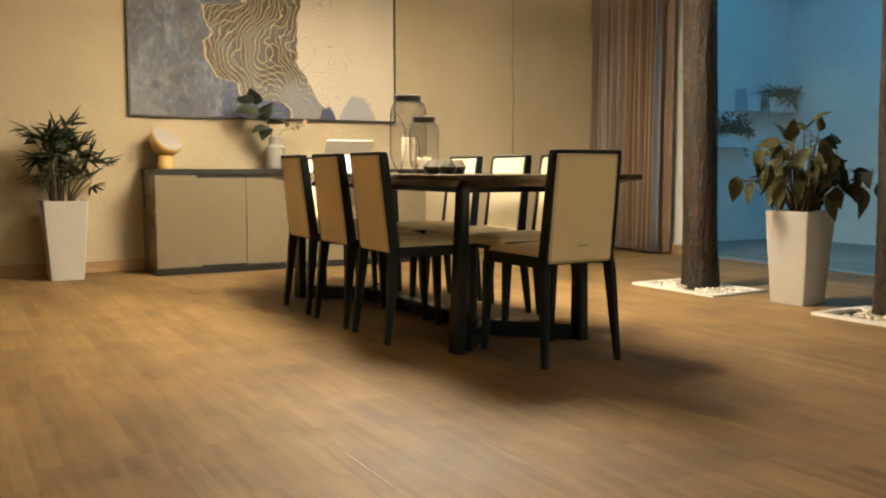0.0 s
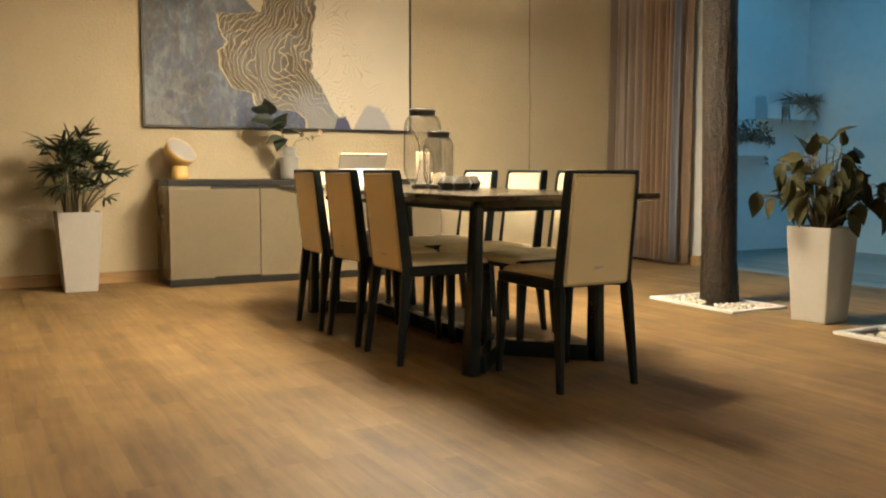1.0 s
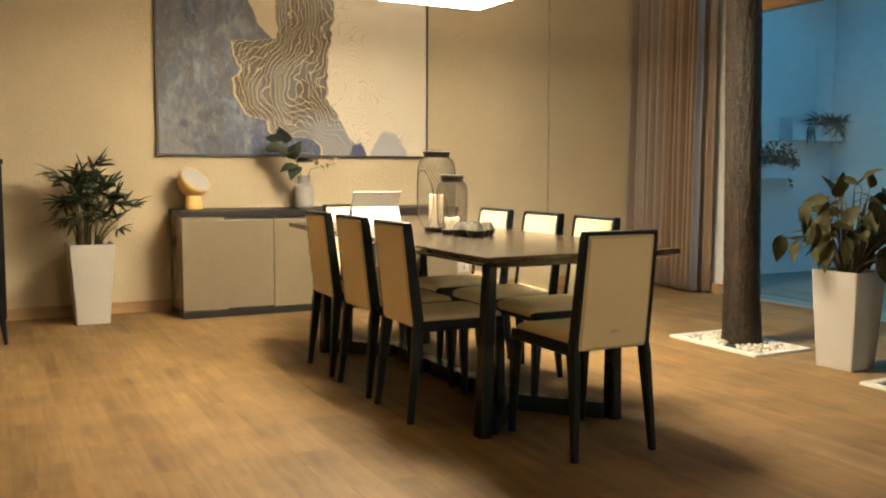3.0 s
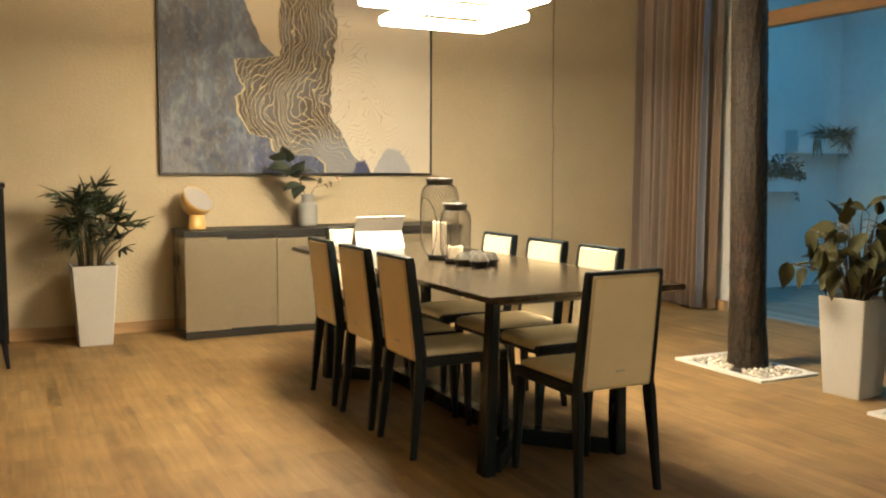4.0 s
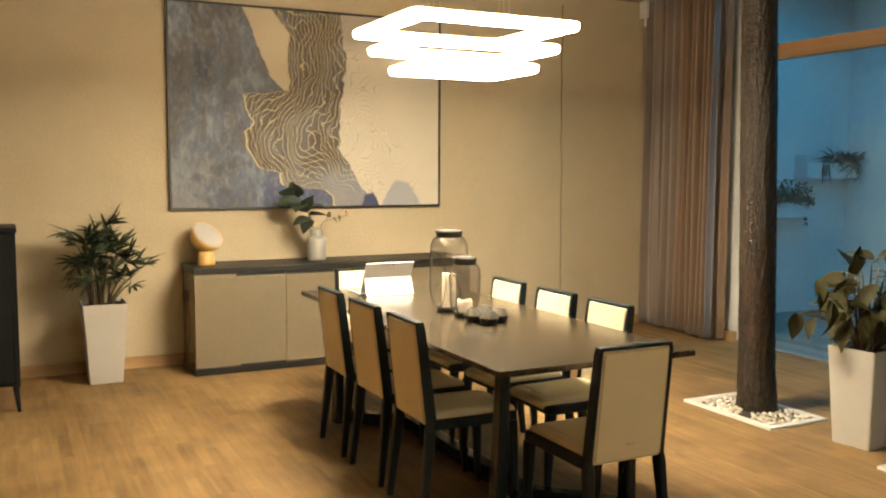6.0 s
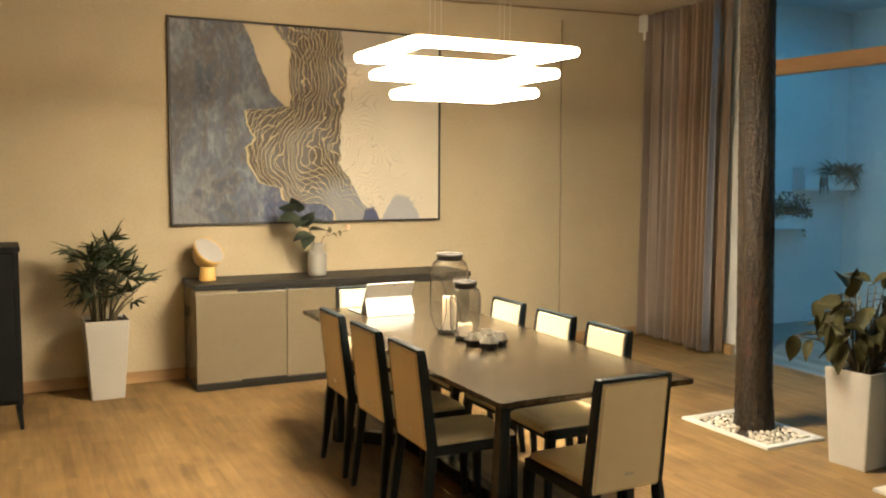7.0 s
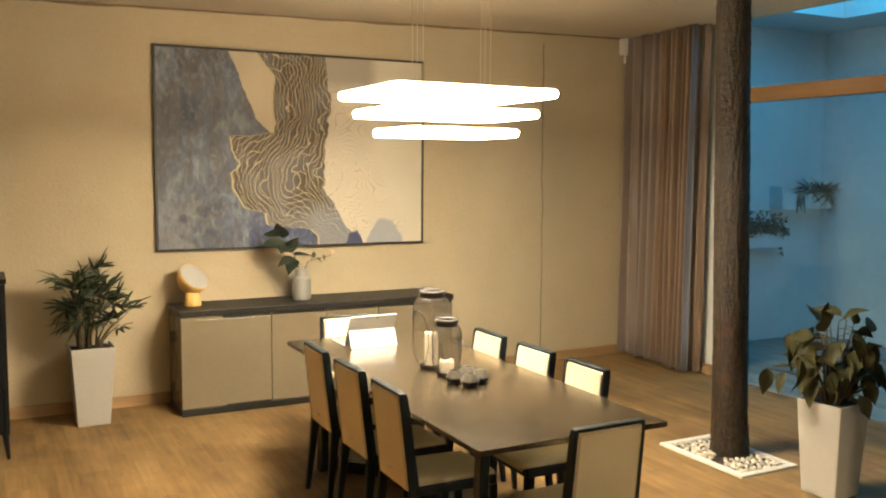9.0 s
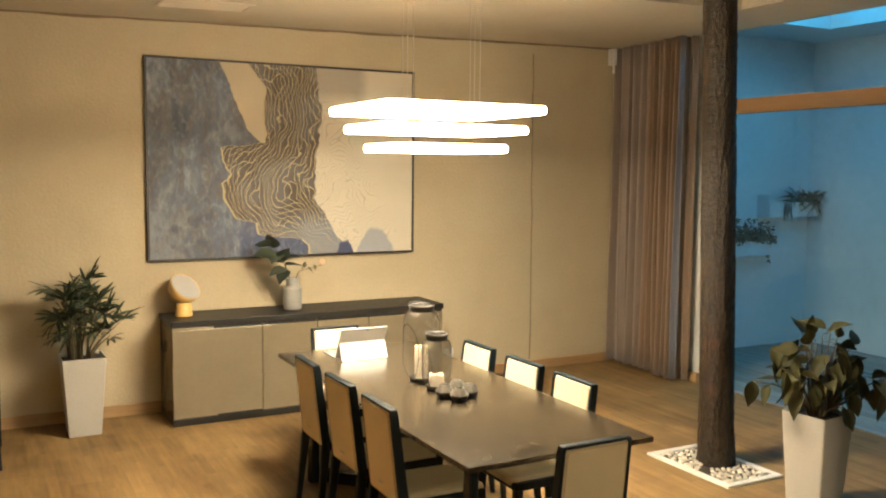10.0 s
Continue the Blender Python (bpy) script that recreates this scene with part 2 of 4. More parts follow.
def round_rect(hx, hy, r, n=6, cx=0.0, cy=0.0):
    out = []
    for sx, sy, a in ((1, -1, -90), (1, 1, 0), (-1, 1, 90), (-1, -1, 180)):
        for i in range(n + 1):
            t = radians(a + 90 * i / n)
            out.append((cx + sx * (hx - r) + r * math.cos(t), cy + sy * (hy - r) + r * math.sin(t)))
    return out


def structure(name, bm, material, label, category):
    return tagged(part(name, bm, material), label, category, kind="structure")


def leaf_mesh(length, width, droop=0.25, fold=0.25, seg=7, tip=1.6, bm=None, m=None, blunt=0.9):
    """A leaf blade from the origin along +y, folded at the midrib and drooping."""
    bm = bm or bmesh.new()
    m = m or Matrix.Identity(4)
    rows = []
    for i in range(seg + 1):
        t = i / seg
        w = width * 0.5 * (math.sin(math.pi * t ** 0.75) ** blunt if 0 < t < 1 else 0.02) * (1 - 0.25 * t ** tip)
        y = length * (t - 0.12 * droop * t * t)
        z = -droop * length * t * t
        rows.append([bm.verts.new(m @ Vector(p)) for p in ((-w, y, z + fold * w), (-w * 0.5, y, z + fold * w * 0.35), (0, y, z), (w * 0.5, y, z + fold * w * 0.35), (w, y, z + fold * w))])
    for a, b in zip(rows, rows[1:]):
        for i in range(4):
            bm.faces.new((a[i], a[i + 1], b[i + 1], b[i]))
    return bm


# ---- the room ----
NORTH, EAST, WEST, SOUTH = 7.18, 5.90, -4.7, -4.7


def ceil_z(x):
    return 2.955 + 0.0195 * x


structure("floor_base", box(WEST, EAST + 0.05, SOUTH, NORTH, -0.16, -0.012), M_SOIL, "dark subfloor under the wooden planks", "floor")
wall_north = structure("wall_north", box(WEST - 0.2, EAST + 0.2, NORTH, NORTH + 0.2, -0.16, 3.6), M_WALL, "cream textured wallpaper wall behind the sideboard", "wall")
structure("wall_west", box(WEST - 0.2, WEST, SOUTH, NORTH, -0.16, 3.6), M_WALL, "plain cream wall", "wall")
structure("wall_south", box(WEST - 0.2, EAST + 0.2, SOUTH - 0.2, SOUTH, -0.16, 3.6), M_WALL, "plain cream wall", "wall")
structure("wall_east", box(EAST, EAST + 0.022, 6.262, NORTH, -0.16, 3.6), M_WALL, "short cream wall behind the curtain", "wall")

_bm = bmesh.new()
for i in range(30):
    z0, z1 = 0.1 + i * 0.095, 0.1 + (i + 1) * 0.095
    if i == 0:
        _row = [_bm.verts.new((4.815 + dx, NORTH + dy, z0)) for dx, dy in ((-0.010, 0.004), (0, -0.006), (0.010, 0.004))]
    w = 0.026 * noise.noise((0, 0, z1 * 3.1)) - 0.02 * (z1 / 2.9 - 0.3)
    _next = [_bm.verts.new((4.815 + w + dx, NORTH + dy, z1)) for dx, dy in ((-0.010, 0.004), (0, -0.006), (0.010, 0.004))]
    for k in range(2):
        _bm.faces.new((_row[k], _row[k + 1], _next[k + 1], _next[k]))
    _row = _next
# the crease's shading is put into the strip's darker colour
part("wallpaper_seam", _bm, mat("seam_shade", (0.22, 0.175, 0.12), None, 6, 60, 0.8), wall_north, "slightly lifted wallpaper seam, darkened for its crease shading")

# ceiling with a raised well over the two trunks
HX0, HX1, HY0, HY1 = 3.98, 5.14, 1.9, 4.99
_bm = bmesh.new()
for x0, x1, y0, y1 in ((WEST, HX0, SOUTH, NORTH - 0.012), (HX1, EAST + 0.06, SOUTH, NORTH - 0.012), (HX0, HX1, HY1, NORTH - 0.012), (HX0, HX1, SOUTH, HY0)):
    rings([[(x0, y0, ceil_z(x0)), (x1, y0, ceil_z(x1)), (x1, y1, ceil_z(x1)), (x0, y1, ceil_z(x0))],
           [(x0, y0, 3.46), (x1, y0, 3.46), (x1, y1, 3.46), (x0, y1, 3.46)]], bm=_bm)
rings([[(HX0, HY0, 3.40), (HX1, HY0, 3.40), (HX1, HY1, 3.40), (HX0, HY1, 3.40)], [(HX0, HY0, 3.46), (HX1, HY0, 3.46), (HX1, HY1, 3.46), (HX0, HY1, 3.46)]], bm=_bm)
structure("ceiling", _bm, M_CEIL, "pale cream painted ceiling with a raised well", "ceiling")

# brown strip on the wall stands in for the shade in the ceiling gap
_bm = bmesh.new()
_lo, _hi = [], []
for i in range(121):
    x = WEST + 0.01 + (EAST - WEST - 0.02) * i / 120
    _hi.append((x, ceil_z(x) + 0.02))
    _lo.append((x, ceil_z(x) - 0.010 - 0.016 * abs(noise.noise((x * 1.7, 0, 4))) - 0.005 * abs(noise.noise((x * 9, 0, 2)))))
rings([[(x, NORTH + dy, z) for x, z in _lo] + [(x, NORTH + dy, z) for x, z in _hi[::-1]] for dy in (-0.004, 0.004)], bm=_bm)
part("ceiling_gap", _bm, mat("gap_shadow_paint", (0.20, 0.14, 0.08), None, 6, 60, 0.8), wall_north, "uneven dark strip for the shadow gap along the ceiling")
structure("baseboard", box(WEST, EAST - 0.001, NORTH - 0.016, NORTH + 0.001, -0.01, 0.085, 0.003), M_BASE, "light brown wooden baseboard", "baseboard")
structure("baseboard_east", box(EAST - 0.016, EAST + 0.001, 6.262, NORTH - 0.017, -0.01, 0.085, 0.003), M_BASE, "light brown wooden baseboard", "baseboard")

# window wall: post, transom beam, sill track, panes
window = empty("window_1", Matrix.Identity(4), "tall fixed glass window wall with a wooden transom beam", "window", kind="structure")
part("post", box(EAST + 0.0, EAST + 0.195, 6.045, 6.261, -0.05, ceil_z(EAST) + 0.2, 0.003), M_WHITEFRAME, window, "white painted post")
part("post_foot", box(EAST - 0.055, EAST - 0.001, 6.0455, 6.261, -0.01, 0.085, 0.003), M_BASE, window, "light wooden plinth block")
part("transom", box(EAST - 0.045, EAST + 0.06, SOUTH, 6.044, 2.372, 2.492, 0.004), M_BEAM, window, "light brown wooden transom beam")
part("sill_track", box(EAST - 0.015, EAST + 0.055, SOUTH, 6.044, -0.012, 0.012, 0.003), M_TRACK, window, "grey metal sill track")
for y0, y1 in ((4.15, 6.044), (2.2, 4.144), (-0.4, 2.194), (-2.6, -0.406), (SOUTH, -2.606)):
    for z0, z1 in ((0.012, 2.372), (2.492, 3.2)):
        p = part("pane", box(EAST + 0.014, EAST + 0.022, y0, y1, z0, z1), M_GLASS, window)
        p.visible_shadow = False
        p.data.materials.append(M_CLEAR)
        for f in p.data.polygons:
            f.material_index = 0 if f.normal.x < -0.5 else 1

# ---- the courtyard beyond the glass ----
CE, CN, CR = 8.52, 7.15, 3.31
structure("wall_courtyard_north", box(EAST + 0.061, CE + 0.2, CN, CN + 0.028, -0.3, 3.9), M_COURT, "rough white courtyard wall, dusk blue tinted into its colour", "wall")
structure("wall_courtyard_east", box(CE, CE + 0.2, SOUTH, CN, -0.3, 3.9), M_COURT, "rough white courtyard wall, dusk blue tinted into its colour", "wall")
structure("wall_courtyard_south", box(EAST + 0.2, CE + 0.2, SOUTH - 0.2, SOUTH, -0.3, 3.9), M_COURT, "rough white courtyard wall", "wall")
_bm = bmesh.new()
SX0, SX1, SY0, SY1 = 6.12, 7.79, 2.4, 6.37
for x0, x1, y0, y1 in ((EAST + 0.065, SX0, SOUTH, CN), (SX1, CE, SOUTH, CN), (SX0, SX1, SY1, CN), (SX0, SX1, SOUTH, SY0)):
    rings([[(x0, y0, z), (x1, y0, z), (x1, y1, z), (x0, y1, z)] for z in (CR, CR + 0.35)], bm=_bm)
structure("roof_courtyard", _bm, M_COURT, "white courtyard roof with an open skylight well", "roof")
deck = structure("deck_base", box(EAST + 0.056, CE, SOUTH, CN, -0.3, -0.052), M_SOIL, "dark ground under the courtyard deck", "ground")

# ---- painting ----
def painting_material():
    m = bpy.data.materials.new("abstract_canvas")
    m.use_nodes = True
    N, L = m.node_tree.nodes, m.node_tree.links
    b = N["Principled BSDF"]
    b.inputs["Roughness"].default_value = 0.6
    tc = N.new("ShaderNodeTexCoord")
    sep = N.new("ShaderNodeSeparateXYZ")
    L.new(tc.outputs["Generated"], sep.inputs[0])

    def num(op, a, b_=None, c=None, clamp=False):
        n = N.new("ShaderNodeMath")
        n.operation, n.use_clamp = op, clamp
        for i, v in enumerate((a, b_, c)):
            if v is None:
                continue
            if isinstance(v, (int, float)):
                n.inputs[i].default_value = v
            else:
                L.new(v, n.inputs[i])
        return n.outputs[0]

    def noise_tex(scale, detail=4, dist=0.0, w=(1, 1, 1), out="Fac"):
        mp = N.new("ShaderNodeMapping")
        mp.inputs["Scale"].default_value = w
        L.new(tc.outputs["Object"], mp.inputs[0])
        n = N.new("ShaderNodeTexNoise")
        n.inputs["Scale"].default_value, n.inputs["Detail"].default_value, n.inputs["Distortion"].default_value = scale, detail, dist
        L.new(mp.outputs[0], n.inputs["Vector"])
        return n.outputs[out]

    def edge(value, stops):
        r = N.new("ShaderNodeValToRGB")
        r.color_ramp.interpolation = "LINEAR"
        e = r.color_ramp.elements
        while len(e) < len(stops):
            e.new(0.5)
        for el, (p, v) in zip(e, stops):
            el.position, el.color = p, (v, v, v, 1)
        L.new(value, r.inputs[0])
        return r.outputs[0]

    def ramp(value, stops):
        r = N.new("ShaderNodeValToRGB")
        e = r.color_ramp.elements
        while len(e) < len(stops):
            e.new(0.5)
        for el, (p, c) in zip(e, stops):
            el.position, el.color = p, (*c, 1)
        L.new(value, r.inputs[0])
        return r.outputs[0]

    def mix(f, a, b_):
        n = N.new("ShaderNodeMix")
        n.data_type = "RGBA"
        L.new(f, n.inputs["Factor"])
        for k, v in (("A", a), ("B", b_)):
            s = [i for i in n.inputs if i.name == k and i.type == "RGBA"][0]
            if isinstance(v, tuple):
                s.default_value = (*v, 1)
            else:
                L.new(v, s)
        return [o for o in n.outputs if o.type == "RGBA"][0]

    wob = num("SUBTRACT", noise_tex(5, 5), 0.5)
    wob2 = num("SUBTRACT", noise_tex(11, 5), 0.5)
    u = num("ADD", num("MULTIPLY_ADD", wob, 0.06, sep.outputs["X"]), num("MULTIPLY", wob2, 0.010))
    v = num("ADD", num("SUBTRACT", 1.0, sep.outputs["Z"]), num("MULTIPLY", wob2, 0.022))

    def step(a, b_, soft=0.004):
        """1 where a > b."""
        return num("MULTIPLY_ADD", num("SUBTRACT", a, b_), 1 / soft, 0.5, clamp=True)

    left = edge(v, ((0, 0.355), (0.12, 0.41), (0.25, 0.40), (0.36, 0.42), (0.405, 0.40), (0.42, 0.33), (0.435, 0.262), (0.50, 0.255), (0.57, 0.285), (0.62, 0.25), (0.72, 0.262), (0.80, 0.29), (0.825, 0.37), (0.89, 0.385), (0.905, 0.46), (0.915, 0.54), (0.95, 0.565), (1, 0.575)))
    right = edge(v, ((0, 0.61), (0.2, 0.625), (0.4, 0.61), (0.6, 0.60), (0.7, 0.595), (0.78, 0.64), (0.86, 0.66), (0.95, 0.72), (1, 0.74)))
    patch = edge(v, ((0, 0.25), (0.08, 0.265), (0.2, 0.31), (0.33, 0.345), (0.41, 0.395), (0.43, 0.6)))
    flow = edge(v, ((0, 0.35), (0.20, 0.40), (0.33, 0.395), (0.45, 0.31), (0.60, 0.25), (0.75, 0.265), (0.85, 0.33), (0.92, 0.44), (0.97, 0.58), (1, 0.62)))
    # cloudy blues on one side
    big = noise_tex(3.0, 9, 0.9, (1.6, 1, 0.8))
    cloud = ramp(big, ((0.28, (0.026, 0.032, 0.052)), (0.38, (0.060, 0.070, 0.098)), (0.46, (0.105, 0.100, 0.096)), (0.53, (0.082, 0.104, 0.150)), (0.62, (0.150, 0.165, 0.195)), (0.76, (0.36, 0.35, 0.34))))
    deep = num("MULTIPLY", step(num("ADD", num("MULTIPLY", wob, 0.5), v), 0.80, 0.16), step(num("ADD", num("MULTIPLY", wob2, 0.4), u), 0.27, 0.12))
    cloud = mix(num("MULTIPLY", deep, 0.85), cloud, mix(noise_tex(7, 5), (0.028, 0.042, 0.125), (0.11, 0.14, 0.23)))
    pool = num("MULTIPLY", step(num("ADD", num("MULTIPLY", wob, 0.3), v), 0.74, 0.12), step(0.10, num("ADD", num("MULTIPLY", wob2, 0.3), u), 0.04))
    cloud = mix(num("MULTIPLY", pool, 0.35), cloud, (0.36, 0.36, 0.36))
    rust = step(noise_tex(4.2, 4, 1.2, (1.6, 1, 0.6)), 0.60, 0.12)
    cloud = mix(num("MULTIPLY", rust, 0.20), cloud, (0.115, 0.070, 0.035))
    grit = noise_tex(26, 6, 0.6, (1.2, 1, 0.7))
    cloud = mix(num("MULTIPLY", step(grit, 0.60, 0.14), 0.30), cloud, (0.30, 0.32, 0.35))
    cloud = mix(num("MULTIPLY", step(0.40, grit, 0.14), 0.35), cloud, (0.025, 0.030, 0.045))
    dabs = noise_tex(9, 5, 0.8, (1.3, 1, 0.7))
    cloud = mix(num("MULTIPLY", num("MULTIPLY", step(dabs, 0.62, 0.16), step(big, 0.46, 0.15)), 0.40), cloud, (0.36, 0.38, 0.42))
    cloud = mix(num("MULTIPLY", step(0.5, noise_tex(1.6, 3), 0.3), 0.35), cloud, (0.040, 0.046, 0.062))
    # contour lines run along the middle shape
    span = num("DIVIDE", num("SUBTRACT", u, flow), num("SUBTRACT", right, flow))
    def family(scale, amp, fine, gain, count, width):
        f = num("ADD", num("MULTIPLY_ADD", num("SUBTRACT", noise_tex(scale, 1, 0.0, (1.4, 1, 1)), 0.5), amp, num("MULTIPLY", span, gain)), num("MULTIPLY", num("SUBTRACT", noise_tex(fine, 2), 0.5), 0.055))
        d = num("ABSOLUTE", num("SUBTRACT", num("FRACT", num("MULTIPLY", f, count)), 0.5))
        return num("MULTIPLY_ADD", num("SUBTRACT", width, d), 13.0, 0.45, clamp=True)

    gold = num("MAXIMUM", family(1.7, 0.50, 6.0, 1.0, 18.0, 0.05), family(2.2, 0.85, 5.0, 0.75, 14.0, 0.045))
    body = mix(step(noise_tex(2.6, 3), 0.53, 0.12), (0.072, 0.056, 0.038), (0.115, 0.108, 0.104))
    low = step(v, 0.80, 0.10)
    body = mix(num("MULTIPLY", low, step(u, 0.50, 0.15)), body, (0.17, 0.19, 0.23))
    contour = mix(gold, body, (0.50, 0.40, 0.22))
    # pale side with faint lines
    pale = mix(noise_tex(2.2, 5), (0.52, 0.465, 0.36), (0.60, 0.54, 0.43))
    pflow = num("ADD", num("MULTIPLY", noise_tex(2.4, 2, 0.4), 1.0), num("MULTIPLY", sep.outputs["Z"], 0.25))
    pl = num("ABSOLUTE", num("SUBTRACT", num("FRACT", num("MULTIPLY", pflow, 34.0)), 0.5))
    pmask = num("MULTIPLY", num("MULTIPLY_ADD", num("SUBTRACT", 0.09, pl), 12.0, 0.3, clamp=True), step(edge(v, ((0, 0.62), (0.3, 0.72), (0.6, 0.83), (1, 0.95))), u, 0.05))
    pale = mix(num("MULTIPLY", pmask, 0.62), pale, (0.33, 0.30, 0.24))
    haze = num("MULTIPLY", step(0.17, v, 0.10), step(0.80, u, 0.05))
    pale = mix(num("MULTIPLY", haze, 0.75), pale, (0.27, 0.235, 0.195))
    hill = edge(u, ((0.76, 1.05), (0.80, 0.90), (0.835, 0.865), (0.87, 0.88), (0.94, 1.05)))
    pale = mix(num("MULTIPLY", step(v, hill, 0.02), 0.8), pale, (0.26, 0.28, 0.33))
    spot = edge(u, ((0.66, 1.05), (0.70, 0.95), (0.73, 0.93), (0.78, 1.05)))
    # put together
    col = mix(step(u, patch), cloud, mix(noise_tex(5, 5), (0.42, 0.345, 0.225), (0.49, 0.41, 0.28)))
    col = mix(step(u, left), col, contour)
    inside = step(u, num("ADD", left, 0.006), 0.003)
    rim = num("MULTIPLY", step(u, left), num("SUBTRACT", 1.0, inside))
    col = mix(rim, col, (0.50, 0.40, 0.22))
    col = mix(step(u, right), col, pale)
    col = mix(step(v, spot, 0.012), col, (0.045, 0.055, 0.12))
    L.new(col, b.inputs["Base Color"])
    bp = N.new("ShaderNodeBump")
    bp.inputs["Strength"].default_value, bp.inputs["Distance"].default_value = 0.3, 0.004
    L.new(noise_tex(40, 4), bp.inputs["Height"])
    L.new(bp.outputs[0], b.inputs["Normal"])
    return m


PX0, PX1, PZ0, PZ1 = 1.333, 3.563, 1.167, 2.712
picture = empty("painting", pose((PX0 + PX1) / 2, NORTH, (PZ0 + PZ1) / 2), "large abstract blue and cream painting in a thin black frame", "painting")
HW, HH = (PX1 - PX0) / 2, (PZ1 - PZ0) / 2
part("canvas", box(-HW + 0.016, HW - 0.016, -0.028, -0.004, -HH + 0.016, HH - 0.016), painting_material(), picture)
for a, b_, c, d in ((-HW, HW, HH - 0.016, HH), (-HW, HW, -HH, -HH + 0.016)):
    part("frame_rail", box(a, b_, -0.040, -0.002, c, d, 0.002), M_FRAME, picture)
for a, b_ in ((-HW, -HW + 0.016), (HW - 0.016, HW)):
    part("frame_stile", box(a, b_, -0.040, -0.002, -HH + 0.0165, HH - 0.0165, 0.002), M_FRAME, picture)

# ---- sideboard ----
sideboard = empty("sideboard", pose(0, 0, 0), "long taupe lacquered sideboard with a dark wooden top and plinth", "sideboard")
BX0, BX1, BY0, BY1 = 1.412, 3.615, 6.69, 7.155
part("carcass", box(BX0 + 0.001, BX1 - 0.001, BY0 + 0.022, BY1, 0.05, 0.728), M_SIDE, sideboard)
part("plinth", box(BX0, BX1, BY0 - 0.004, BY1 - 0.01, 0.0, 0.05, 0.002), M_SIDETOP, sideboard, "black plinth")
part("top", box(BX0 - 0.006, BX1 + 0.006, BY0 - 0.008, BY1 + 0.004, 0.729, 0.772, 0.004), M_SIDETOP, sideboard, "dark brown wooden top")
_seams = (BX0, 2.078, 2.515, 2.948, BX1)
for i, (a, b_) in enumerate(zip(_seams, _seams[1:])):
    bm = box(a + 0.002, b_ - 0.002, BY0, BY0 + 0.02, 0.055, 0.704, 0.002)
    d = part("door", bm, M_SIDE, sideboard)
    part("finger_groove", box(a + (0.30 if i == 0 else 0.004), b_ - 0.004, BY0 + 0.003, BY0 + 0.0215, 0.706, 0.728), M_SIDETOP, d, "dark finger groove")
    if i == 0:
        part("door_lip", box(a + 0.002, a + 0.298, BY0, BY0 + 0.02, 0.705, 0.727, 0.001), M_SIDE, d)
        part("foot_groove", box(a + 0.32, b_ - 0.004, BY0 - 0.0045, BY0 + 0.002, 0.0505, 0.064), M_SIDETOP, d, "dark lower groove")
cable = tagged(part("power_cable", tube([(1.402 - 0.006 * math.sin(i * 0.9), 7.0 + 0.03 * math.sin(i * 0.55), 0.775 - i * 0.052) for i in range(15)], 0.0035, 6), M_CABLE, smooth=True), "thin black power cable hanging beside the sideboard", "cable")
part("switch", box(1.389, 1.404, 6.99, 7.03, 0.50, 0.58, 0.004), M_CABLE, cable, "black inline switch")

# ---- table ----
TX0, TX1, TY0, TY1, TZ = 1.800, 2.722, 3.057, 5.434, 0.750
table = empty("dining_table", pose((TX0 + TX1) / 2, (TY0 + TY1) / 2, 0), "long dining table with a dark stone top on black legs", "table")
hx, hy = (TX1 - TX0) / 2, (TY1 - TY0) / 2
out = round_rect(hx, hy, 0.012, 3)
loops = [[(x - math.copysign(i, x), y - math.copysign(i, y), z) for x, y in out] for i, z in ((0.10, 0.700), (0.002, 0.728), (0.0, 0.732), (0.0, 0.747), (0.003, TZ))]
part("tabletop", rings(loops), M_TABLE, table)
part("apron", box(-hx + 0.20, hx - 0.20, -hy + 0.30, hy - 0.30, 0.672, 0.701, 0.003), M_BLACK, table)
LEGX, LEGY = 0.318, 0.935
for sx in (-1, 1):
    for sy in (-1, 1):
        bm = bar([(sx * (LEGX + 0.005), sy * LEGY, 0.0, 0.027, 0.038), (sx * (LEGX - 0.012), sy * (LEGY + 0.015), 0.70, 0.021, 0.030)])
        part("leg", bm, M_TABLELEG, table)
for sy in (-1, 1):
    node = Vector((0, sy * 0.62, 0))
    for sx in (-1, 1):
        a = Vector((sx * (LEGX - 0.03), sy * LEGY, 0))
        d = (node - a).normalized()
        n = Vector((-d.y, d.x, 0)) * 0.03
        bm = rings([[(q.x, q.y, z) for q in (a - n, a + n, node + n, node - n)] for z in (0.004, 0.075)])
        part("foot_brace", bm, M_TABLELEG, table)
part("stretcher", box(-0.035, 0.035, -0.63, 0.63, 0.003, 0.078, 0.004), M_TABLELEG, table)

# ---- unseen drum lamps added as fill light ----
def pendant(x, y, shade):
    p = empty("pendant_lamp", pose(x, y, 1.28), "unseen drum lamp added for warm fill light", "lamp", "pendant lamps")
    part("shade", lathe([(0.35, 0), (0.35, 0.45), (0.345, 0.45), (0.345, 0.0)], 40, cap=False), shade, p, "glowing shade giving added fill light", smooth=False)
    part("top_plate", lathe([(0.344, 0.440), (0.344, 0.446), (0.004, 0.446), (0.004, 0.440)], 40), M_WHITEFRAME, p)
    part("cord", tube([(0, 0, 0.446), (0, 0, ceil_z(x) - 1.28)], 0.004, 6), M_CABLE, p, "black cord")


# amber fill for the west-facing chair backs, paler fill from the south
pendant(-2.7, 3.0, M_FILL_WARM)
pendant(2.6, -4.1, M_FILL_PALE)

